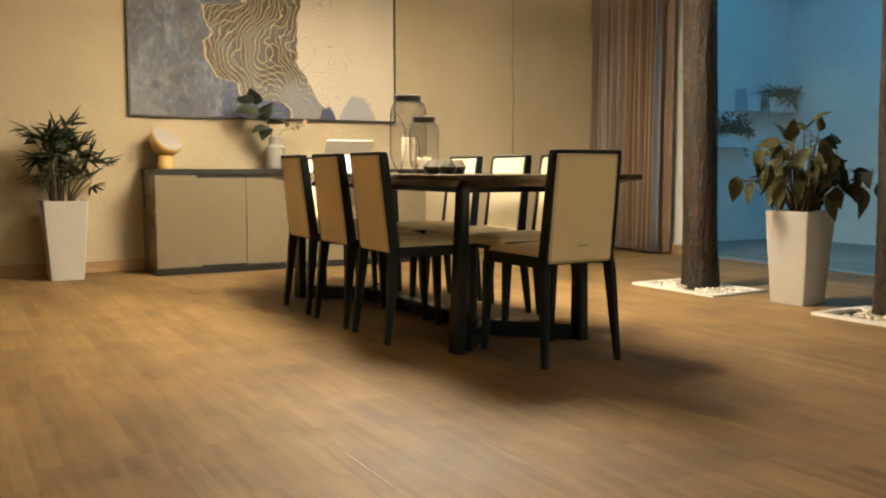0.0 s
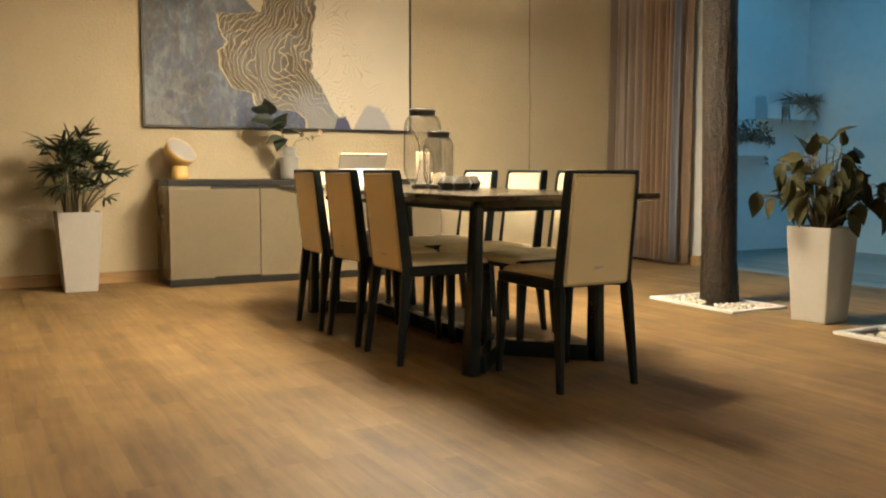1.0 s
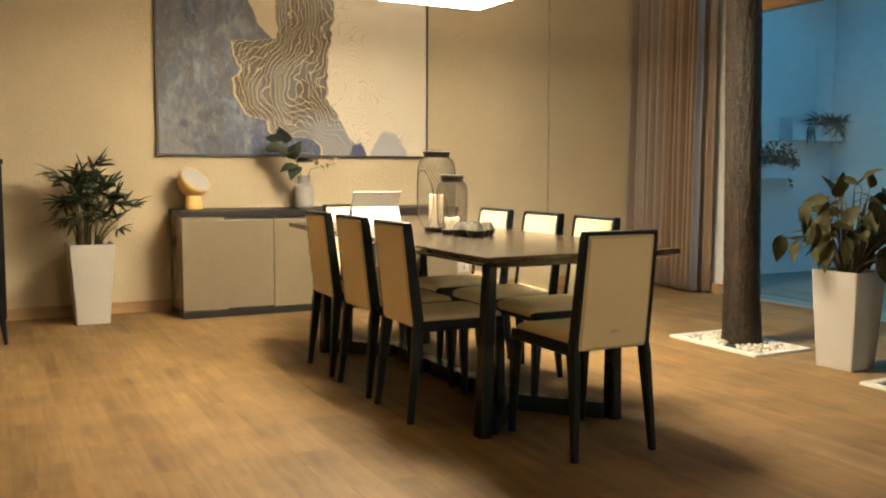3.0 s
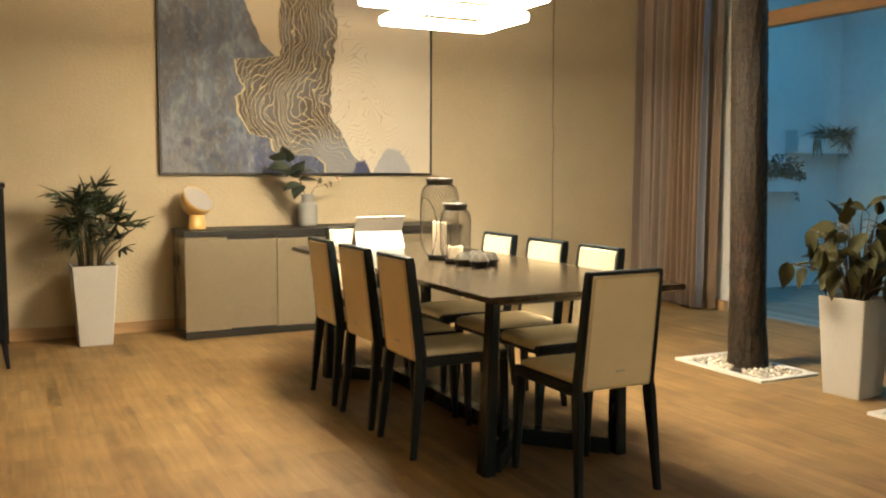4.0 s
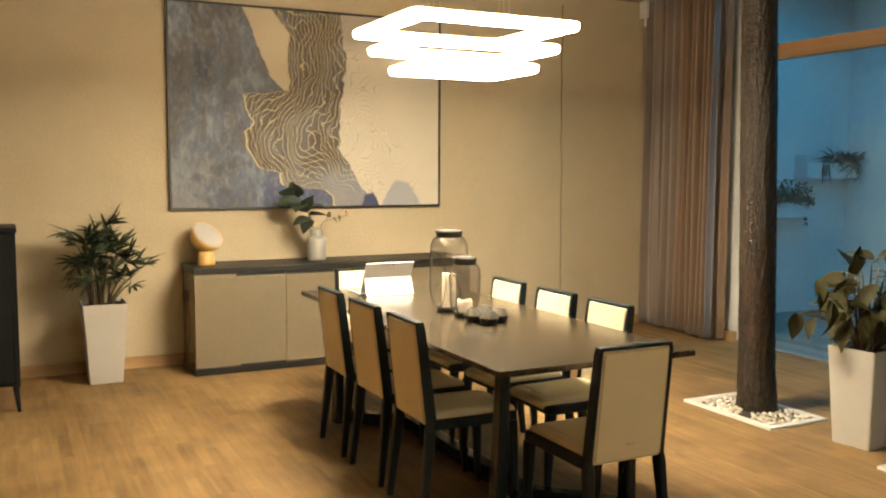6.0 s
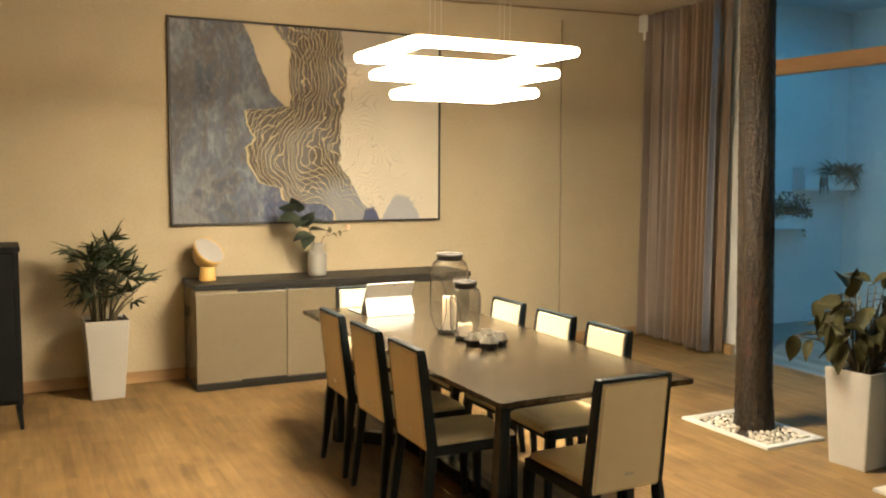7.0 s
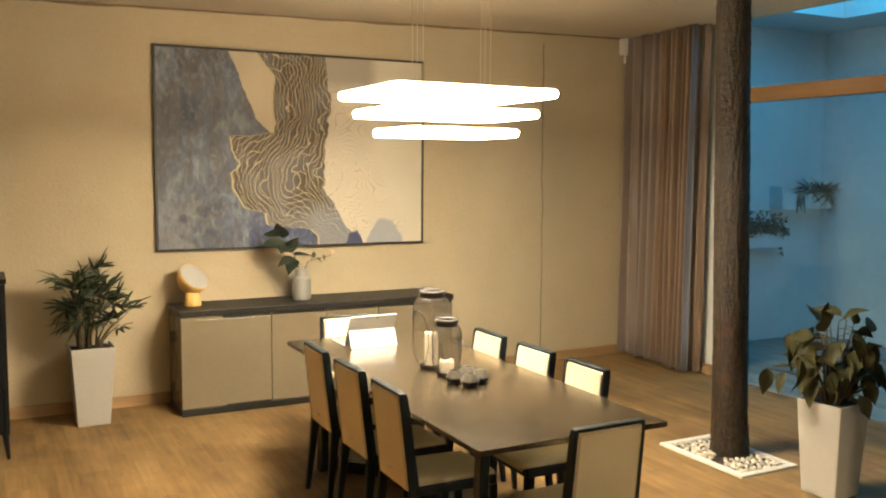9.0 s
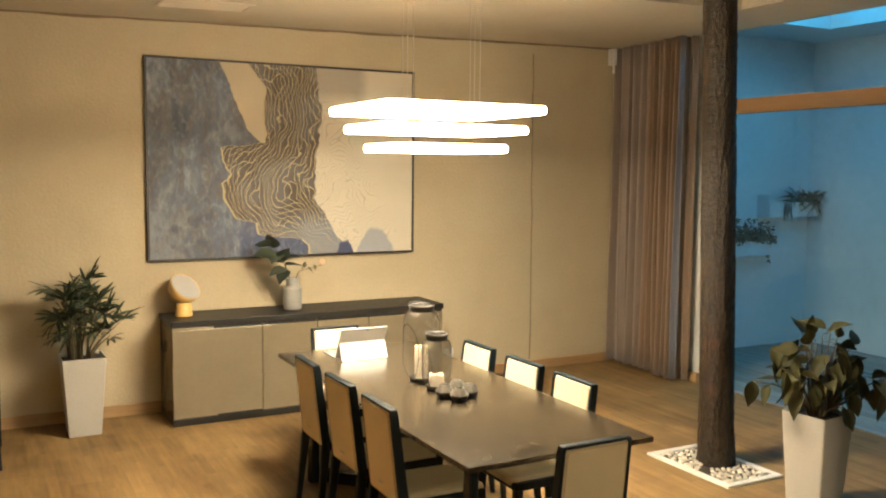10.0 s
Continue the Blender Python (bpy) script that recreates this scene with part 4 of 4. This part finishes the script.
# ---- black cabinet at the edge ----
cab = empty("black_cabinet", pose(-0.15, 6.2, 0), "black wooden cabinet on tapered legs", "cabinet")
part("body", box(-0.43, 0.428, 0.012, 0.42, 0.16, 1.09, 0.003), M_CAB, cab)
part("top", box(-0.44, 0.440, 0.0, 0.43, 1.091, 1.122, 0.004), M_CAB, cab)
for s in (-1, 1):
    part("door", box(min(s * 0.003, s * 0.40), max(s * 0.003, s * 0.40), -0.004, 0.0115, 0.19, 1.075, 0.002), M_CAB, cab)
    part("stile", box(min(s * 0.404, s * 0.432), max(s * 0.404, s * 0.432), -0.006, 0.0115, 0.16, 1.09, 0.002), M_CAB, cab)
    for y in (0.03, 0.39):
        part("leg", bar([(s * 0.42, y, 0, 0.010, 0.012), (s * 0.405, y, 0.16, 0.020, 0.020)]), M_CAB, cab)

# ---- on the sideboard ----
SBZ = 0.772
desk = empty("table_lamp", pose(1.553, 6.955, SBZ), "mustard yellow table lamp with a tilted white disc, switched off", "lamp")
part("base", lathe([(0.060, 0), (0.064, 0.004), (0.061, 0.03), (0.053, 0.098), (0.044, 0.104)], 32), M_YELLOW, desk, smooth=True)
hm = Matrix.Translation((0.006, 0.0, 0.207)) @ Vector((0.38, -0.62, 0.68)).to_track_quat("Z", "Y").to_matrix().to_4x4() @ Matrix.Diagonal((1.16, 1.16, 1.16, 1))
bm = lathe([(0.030, -0.098), (0.060, -0.085), (0.088, -0.05), (0.102, -0.008), (0.1045, 0.022), (0.1025, 0.0235), (0.1015, 0.010)], 40, cap=False)
bm.transform(hm)
head = part("head", bm, M_YELLOW, desk, "yellow bowl-shaped lamp head", smooth=True)
bm = lathe([(0.1012, 0.000), (0.1012, 0.018), (0.088, 0.022), (0.04, 0.024), (0.002, 0.025)], 40)
bm.transform(hm)
part("disc", bm, M_DISC, head, "white opal disc", smooth=True)

vase = empty("vase", pose(2.392, 6.925, SBZ), "pale grey ceramic vase with dark leaves and a single rose", "vase")
part("body", lathe([(0.060, 0), (0.070, 0.006), (0.073, 0.03), (0.075, 0.09), (0.074, 0.160), (0.066, 0.180), (0.052, 0.187), (0.050, 0.197), (0.051, 0.240), (0.053, 0.250), (0.047, 0.250), (0.045, 0.20), (0.02, 0.18)], 40), M_VASE, vase, smooth=True)
part("band", lathe([(0.0735, 0.161), (0.0765, 0.163), (0.0765, 0.169), (0.0715, 0.173)], 40, cap=False), M_VASE, vase)
sprig = part("leaf_stem", tube([(-0.01, 0, 0.2), (-0.05, -0.005, 0.33), (-0.11, -0.02, 0.44), (-0.19, -0.03, 0.55)], [0.004, 0.004, 0.003, 0.002], 6), M_STEM, vase)
rnd = random.Random(8)
for p, d, s in (((-0.05, -0.005, 0.33), (-0.9, -0.3, -0.15), 1.0), ((-0.07, 0, 0.37), (-0.25, -0.6, 0.7), 1.15), ((-0.09, -0.01, 0.41), (-0.9, -0.2, 0.25), 1.2), ((-0.10, -0.02, 0.42), (0.1, -0.7, 0.6), 1.05),
                ((-0.14, -0.02, 0.46), (-1, -0.3, 0.05), 1.15), ((-0.16, -0.03, 0.49), (-0.3, -0.5, 0.8), 1.05), ((-0.18, -0.03, 0.51), (-0.9, -0.3, 0.3), 1.0), ((-0.06, 0, 0.35), (0.55, -0.5, 0.15), 0.95),
                ((-0.09, -0.02, 0.40), (0.5, -0.6, 0.3), 0.95), ((-0.05, -0.01, 0.32), (-0.6, -0.6, -0.5), 0.95), ((-0.12, -0.02, 0.44), (-0.5, -0.8, -0.1), 1.1)):
    bm = leaf_mesh(0.172 * s, 0.128 * s, 0.2, 0.2, 6)
    bm.transform(aim(p, d, rnd.uniform(-0.6, 0.6)))
    part("leaf", bm, M_DARKLEAF, vase, smooth=True)
part("rose_stem", tube([(0.01, 0, 0.2), (0.05, -0.01, 0.30), (0.13, -0.015, 0.318), (0.245, -0.02, 0.345)], [0.003, 0.0025, 0.002, 0.002], 6), M_STEM, vase)
for p, d, s in (((0.10, -0.01, 0.325), (-0.1, -0.2, 1), 0.55), ((0.12, -0.015, 0.33), (0.6, -0.3, -0.5), 0.55), ((0.17, -0.02, 0.35), (0.3, -0.3, -0.9), 0.5), ((0.07, -0.01, 0.31), (0.4, -0.3, 0.8), 0.4)):
    bm = leaf_mesh(0.11 * s, 0.07 * s, 0.2, 0.3, 5)
    bm.transform(aim(p, d, 0.3))
    part("dry_leaf", bm, M_DRY, vase, smooth=True)
bm = bmesh.new()
for k in range(9):
    leaf_mesh(0.045, 0.042, -0.35, 0.6, 5, bm=bm, m=Matrix.Translation((0.245, -0.02, 0.345)) @ Matrix.Rotation(k * GOLD, 4, "Z") @ Matrix.Rotation(radians(35 + 5 * k), 4, "X"))
part("rose", bm, M_ROSE, vase, "pale peach rose", smooth=True)


# ---- on the dining table ----
def lantern(x, y, h, r, neck, base, seed, door):
    ln = empty("wire_lantern", pose(x, y, TZ, 0, 0, door), "tall dark wire mesh lantern with a bail handle and a candle" if h > 0.35 else "short dark wire mesh lantern with a bail handle and a candle", "lantern", "lanterns on the table")
    part("base_dish", lathe([(base, 0), (base + 0.003, 0.004), (base + 0.003, 0.020), (base - 0.002, 0.023), (base - 0.004, 0.012), (0.004, 0.010)], 32), M_RIM, ln, smooth=True)
    zs = [0.018 + (h - 0.034 - 0.018) * i / 26 for i in range(27)]

    def rad(z):
        t = (z - 0.018) / (h - 0.052)
        low = base + (r - base) * min(1, (t / 0.22)) ** 0.55
        if t > 0.78:
            u = (t - 0.78) / 0.22
            return neck + (r - neck) * math.sqrt(max(0, 1 - u * u * 0.98))
        return low

    bm = bmesh.new()
    turns = 34
    dz = zs[1] - zs[0]
    for sgn in (-1, 1):
        for k in range(turns):
            run = []
            for i, z in enumerate(zs):
                a = 2 * math.pi * (k / turns) + sgn * i * (math.pi / turns)
                a = math.atan2(math.sin(a), math.cos(a))
                tz = (z - zs[0]) / (zs[-1] - zs[0])
                hole = (a / 0.75) ** 2 + ((tz - 0.40) / 0.42) ** 2 < 1
                if hole:
                    if len(run) > 1:
                        tube(run, 0.0012, 3, bm)
                    run = []
                    continue
                R = rad(z)
                run.append((R * math.cos(a), R * math.sin(a), z))
            if len(run) > 1:
                tube(run, 0.0012, 3, bm)
    tagged(part("mesh_wall", bm, M_WIRE, ln, "diamond wire mesh"), kind="stuff")
    pts = []
    for i in range(36):
        q = 2 * math.pi * i / 36
        a, tz = 0.75 * math.cos(q), 0.40 + 0.42 * math.sin(q)
        z = zs[0] + tz * (zs[-1] - zs[0])
        z = max(z, zs[0])
        pts.append((rad(z) * math.cos(a), rad(z) * math.sin(a), z))
    part("door_loop", tube(pts, 0.0022, 6, loop=True), M_RIM, ln)
    part("rim", lathe([(neck, h - 0.036), (neck + 0.003, h - 0.034), (neck + 0.003, h - 0.018), (neck + 0.006, h - 0.016), (neck + 0.006, h - 0.003), (neck + 0.001, h), (neck - 0.003, h - 0.004), (neck - 0.003, h - 0.034)], 36, cap=False), M_RIM, ln, smooth=True)
    arc = [((neck + 0.010) * math.cos(q), (neck + 0.010) * math.sin(q), h - 0.012 - 0.020 * math.sin(q)) for q in [math.pi * i / 16 - math.pi for i in range(17)]]
    part("bail_handle", tube(arc, 0.0018, 6), M_RIM, ln, "thin bail handle folded down")


lantern(2.276, 4.408, 0.416, 0.098, 0.063, 0.058, 1, 192)
lantern(2.266, 4.212, 0.294, 0.076, 0.052, 0.048, 2, 182)


def candle(x, y, r, h, z):
    c = empty("pillar_candle", pose(x, y, z), "ivory wax pillar candle inside a wire lantern", "candle", "candles")
    prof = [(r - 0.002, 0), (r, 0.002), (r, h - 0.006), (r - 0.003, h), (r - 0.008, h - 0.002), (r - 0.014, h - 0.010), (0.002, h - 0.012)]
    bm = lathe(prof, 28)
    for v in bm.verts:
        if v.co.z > h - 0.008 and v.co.xy.length > r - 0.010:
            v.co.z += (0.002 if h > 0.1 else 0.006) * math.sin(3 * math.atan2(v.co.y, v.co.x) + 1)
    part("wax", bm, M_CANDLE, c, smooth=True)
    part("wick", tube([(0, 0, h - 0.013), (0.001, 0.001, h + 0.004)], 0.0012, 5), M_CABLE, c, "black wick")


candle(2.276, 4.408, 0.036, 0.180, TZ + 0.0112)
candle(2.266, 4.212, 0.037, 0.068, TZ + 0.0112)


def geo_pot(x, y, rz):
    g = empty("faceted_bud_vase", pose(x, y, TZ, 0, 0, rz) @ Matrix.Scale(0.92, 4), "small faceted bud vase, black below and silver above", "vase", "cluster of faceted vases")
    def ngon(r, z, turn):
        return [(r * math.cos(2 * math.pi * (i + turn) / 7), r * math.sin(2 * math.pi * (i + turn) / 7), z) for i in range(7)]
    def facets(loops, bm):
        vs = [[bm.verts.new(p) for p in lp] for lp in loops]
        for a, b_ in zip(vs, vs[1:]):
            for i in range(7):
                bm.faces.new((a[i], a[(i + 1) % 7], b_[i]))
                bm.faces.new((a[(i + 1) % 7], b_[(i + 1) % 7], b_[i]))
        return vs
    bm = bmesh.new()
    vs = facets([ngon(0.038, 0, 0), ngon(0.054, 0.036, 0.5)], bm)
    bm.faces.new(vs[0][::-1])
    part("lower_body", bm, M_DARKGLAZE, g, "black faceted lower half")
    bm = bmesh.new()
    facets([ngon(0.054, 0.0362, 0.5), ngon(0.028, 0.074, 1.0), ngon(0.023, 0.074, 1.0), ngon(0.030, 0.05, 1.0), ngon(0.01, 0.04, 1.0)], bm)
    part("upper_body", bm, M_SILVER, g, "silver faceted upper half")


for x, y, rz in ((2.252, 3.940, 10), (2.222, 4.040, 40), (2.336, 3.992, 75), (2.318, 4.090, 20)):
    geo_pot(x, y, rz)

tab = empty("tablet_computer", pose(2.212, 5.03, TZ), "silver tablet computer propped on its kickstand with its keyboard open", "tablet")
def plate(p0, p1, hw, th):
    """A thin plate between two heights (y, z), hw to either side."""
    (ya, za), (yb, zb) = p0, p1
    d = Vector((0, yb - ya, zb - za)).normalized()
    n = Vector((0, -d.z, d.y)) * th
    o = [(x, s) for x, s in round_rect(hw, (Vector((ya, za)) - Vector((yb, zb))).length / 2, 0.006, 3)]
    mid_ = Vector((0, (ya + yb) / 2, (za + zb) / 2))
    return rings([[mid_ + Vector((x, 0, 0)) + d * s + n * k for x, s in o] for k in (-0.5, 0.5)])
part("screen", plate((0.105, 0.008), (0.005, 0.190), 0.148, 0.008), M_TABLET, tab, "silver tablet shell")
part("kickstand", plate((0.0, 0.002), (0.046, 0.104), 0.147, 0.003), M_TABLET, tab, "silver kickstand")
part("camera_lens", lathe([(0.004, 0), (0.004, 0.002), (0.001, 0.002)], 12, at=(0.0, 0.0, 0.0)), M_CABLE, tab).matrix_basis = Matrix.Translation((0.02, 0.0045, 0.178)) @ Matrix.Rotation(radians(90 + 29), 4, "X")
part("keyboard", box(-0.146, 0.146, 0.112, 0.322, 0.001, 0.006, 0.002), M_TABLET, tab, "flat keyboard cover")
part("key_field", box(-0.135, 0.135, 0.16, 0.31, 0.0062, 0.008), M_KEYS, tab, "grey key field")


# ---- courtyard planters ----
def wall_planter(x0, x1, z0, z1, seed, trail, label):
    w = empty("wall_planter", pose((x0 + x1) / 2, CN, z0), label, "planter", "planters on the courtyard wall")
    hx_, h = (x1 - x0) / 2, z1 - z0
    D = 0.175
    # boards share the walls' dusk-tinted colour
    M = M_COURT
    part("floor_board", box(-hx_, hx_, -D, -0.001, 0, 0.014), M, w)
    part("front_board", box(-hx_, hx_, -D, -D + 0.014, 0.0145, h), M, w)
    for s in (-1, 1):
        part("end_board", box(min(s * hx_, s * (hx_ - 0.014)), max(s * hx_, s * (hx_ - 0.014)), -D + 0.0145, -0.001, 0.0145, h + (0.08 if s < 0 and trail < 0 else 0)), M, w)
    part("soil", box(-hx_ + 0.015, hx_ - 0.015, -D + 0.015, -0.003, 0.015, h - 0.015), M_SOIL, w)
    r = random.Random(seed)
    bm = bmesh.new()

    def blade(p, a, e, size, width, droop):
        leaf_mesh(size, size * width, droop, 0.3, 4, bm=bm, m=aim(p, (math.cos(a) * math.cos(e), math.sin(a) * math.cos(e), math.sin(e)), r.uniform(-1, 1)))

    if trail > 0:
        for k in range(1100):
            px, rise = r.uniform(-hx_, hx_ * 1.32), abs(r.gauss(0, 0.5))
            crown_ = 0.23 - 0.10 * max(0, px / hx_ - 0.5) + 0.05 * noise.noise((px * 9, seed, 0))
            pz = h - 0.03 + min(rise, 1.1) * crown_
            blade((px, -D * 0.5 + r.uniform(-0.11, 0.07), pz), r.uniform(0, 6.28), r.uniform(-0.7, 1.0), r.uniform(0.028, 0.045), 0.8, 0.3)
        for k in range(60):
            drop = r.uniform(0, 1)
            blade((hx_ + 0.07 + 0.025 * math.sin(9 * drop) + r.uniform(-0.02, 0.02), -D * 0.5, h + 0.02 - 0.26 * drop), r.uniform(0, 6.28), r.uniform(-0.9, 0.5), 0.030, 0.8, 0.3)
    else:
        for cx, spread, count in ((hx_ * 0.30, 0.06, 110), (hx_ * 0.78, 0.08, 190)):
            for k in range(count):
                blade((cx + r.gauss(0, spread), -D * 0.6 + r.uniform(-0.08, 0.05), h - 0.01 + r.uniform(0, 0.07)), r.uniform(0, 6.28), r.uniform(-0.5, 1.35), r.uniform(0.09, 0.20), 0.13, r.uniform(0.4, 1.5))
        for k in range(26):
            blade((-hx_ * 0.30 + r.gauss(0, 0.035), -D - 0.012, h + r.uniform(-0.04, 0.02)), r.uniform(0, 6.28), r.uniform(-1.57, -1.2), r.uniform(0.12, 0.22), 0.08, 0.0)
    tagged(part("foliage", bm, M_COURTLEAF, w, "dusky trailing foliage"), kind="stuff")


wall_planter(7.18, 7.74, 1.00, 1.15, 3, 1, "white wall planter with dense trailing foliage")
wall_planter(7.72, 8.47, 1.40, 1.56, 6, -1, "white wall planter with spiky drooping foliage")

# ---- deck boards ----
rnd = random.Random(31)
x = EAST + 0.06
while x < CE - 0.02:
    w = min(0.118, CE - x - 0.004)
    part("deck_board", box(x, x + w, SOUTH + 0.01, CN - 0.004, -0.050, -0.022 + rnd.uniform(-0.001, 0.001), 0.003, 1), M_DECK, deck)
    x += w + 0.006


# ---- floor planks ----
def plank_material():
    m = bpy.data.materials.new("oak_strip_laminate")
    m.use_nodes = True
    N, L = m.node_tree.nodes, m.node_tree.links
    b = N["Principled BSDF"]
    geo = N.new("ShaderNodeNewGeometry")
    sep = N.new("ShaderNodeSeparateXYZ")
    L.new(geo.outputs["Position"], sep.inputs[0])
    swap = N.new("ShaderNodeCombineXYZ")
    L.new(sep.outputs["Y"], swap.inputs[0]), L.new(sep.outputs["X"], swap.inputs[1])
    br = N.new("ShaderNodeTexBrick")
    br.offset, br.offset_frequency, br.squash = 0.37, 3, 1.0
    br.inputs["Color1"].default_value, br.inputs["Color2"].default_value, br.inputs["Mortar"].default_value = (0, 0, 0, 1), (1, 1, 1, 1), (0.5, 0.5, 0.5, 1)
    br.inputs["Scale"].default_value, br.inputs["Mortar Size"].default_value = 1.0, 0.0
    br.inputs["Brick Width"].default_value, br.inputs["Row Height"].default_value = 0.43, 0.0633
    L.new(swap.outputs[0], br.inputs["Vector"])
    mp = N.new("ShaderNodeMapping")
    mp.inputs["Scale"].default_value = (26, 2.2, 1)
    L.new(geo.outputs["Position"], mp.inputs[0])
    info = N.new("ShaderNodeObjectInfo")
    ad = N.new("ShaderNodeVectorMath")
    ad.operation = "ADD"
    sc = N.new("ShaderNodeVectorMath")
    sc.operation = "SCALE"
    L.new(br.outputs["Color"], sc.inputs[0])
    sc.inputs["Scale"].default_value = 31.0
    L.new(mp.outputs[0], ad.inputs[0]), L.new(sc.outputs[0], ad.inputs[1])
    g = N.new("ShaderNodeTexNoise")
    g.inputs["Scale"].default_value, g.inputs["Detail"].default_value, g.inputs["Distortion"].default_value = 1.0, 7, 0.6
    L.new(ad.outputs[0], g.inputs["Vector"])
    w = N.new("ShaderNodeTexNoise")
    w.inputs["Scale"].default_value, w.inputs["Detail"].default_value = 2.6, 6
    L.new(geo.outputs["Position"], w.inputs["Vector"])

    def num(op, a, b_, c=0.0):
        n = N.new("ShaderNodeMath")
        n.operation = op
        for i, v in enumerate((a, b_, c)):
            if isinstance(v, (int, float)):
                n.inputs[i].default_value = v
            else:
                L.new(v, n.inputs[i])
        return n.outputs[0]

    bw = N.new("ShaderNodeRGBToBW")
    L.new(br.outputs["Color"], bw.inputs[0])
    f = num("MULTIPLY_ADD", bw.outputs[0], 0.065, num("MULTIPLY_ADD", g.outputs["Fac"], 0.27, num("MULTIPLY_ADD", w.outputs["Fac"], 0.34, num("MULTIPLY_ADD", info.outputs["Random"], 0.06, 0.168))))
    r = N.new("ShaderNodeValToRGB")
    e = r.color_ramp.elements
    e.new(0.5), e.new(0.6)
    for el, (p, c) in zip(e, ((0.34, (0.066, 0.034, 0.012)), (0.46, (0.145, 0.084, 0.0305)), (0.58, (0.231, 0.143, 0.055)), (0.74, (0.348, 0.229, 0.100)))):
        el.position, el.color = p, (*c, 1)
    b.inputs["Specular IOR Level"].default_value = 0.36
    L.new(f, r.inputs[0])
    L.new(r.outputs[0], b.inputs["Base Color"])
    L.new(num("MULTIPLY_ADD", g.outputs["Fac"], 0.14, num("MULTIPLY_ADD", w.outputs["Fac"], 0.16, 0.47)), b.inputs["Roughness"])
    bp = N.new("ShaderNodeBump")
    bp.inputs["Strength"].default_value, bp.inputs["Distance"].default_value = 0.12, 0.002
    L.new(g.outputs["Fac"], bp.inputs["Height"])
    L.new(bp.outputs[0], b.inputs["Normal"])
    return m


M_PLANK = plank_material()
floor = tagged(empty("floor", pose(0, 0, 0), "warm brown oak strip laminate floor", "floor"), kind="structure")
PW, PL = 0.19, 1.22


def plank_loops(x0, x1, y0, y1):
    g, c = 0.0001, 0.0004
    a = (x0 + g, x1 - g, y0 + g, y1 - g)
    out = []
    for i, z in ((0, -0.0115), (0, -c), (c, 0.0)):
        out.append([(a[0] + i, a[2] + i, z), (a[1] - i, a[2] + i, z), (a[1] - i, a[3] - i, z), (a[0] + i, a[3] - i, z)])
    return out


def plank_mesh(x0, x1, y0, y1):
    bm = rings(plank_loops(x0, x1, y0, y1))
    me = bpy.data.meshes.new("plank")
    bm.to_mesh(me)
    bm.free()
    me.materials.append(M_PLANK)
    return me


whole = plank_mesh(-PW / 2, PW / 2, -PL / 2, PL / 2)
rest = bmesh.new()
rnd = random.Random(77)
x = WEST
while x < EAST - 0.01:
    x1 = min(x + PW, EAST - 0.016)
    y = SOUTH - rnd.uniform(0, PL)
    while y < NORTH:
        y0, y1 = max(y, SOUTH), min(y + PL, NORTH)
        if y1 - y0 > 0.01:
            if x > -0.62 and y1 > 0.55:
                full = y0 == y and y1 == y + PL and x1 == x + PW
                o = new("plank", whole if full else plank_mesh((x - x1) / 2, (x1 - x) / 2, (y0 - y1) / 2, (y1 - y0) / 2))
                o.parent = floor
                o.location = ((x + x1) / 2, (y0 + y1) / 2, 0)
            else:
                rings(plank_loops(x, x1, y0, y1), bm=rest)
        y += PL
    x += PW
tagged(part("outer_planks", rest, M_PLANK, floor), kind="stuff")
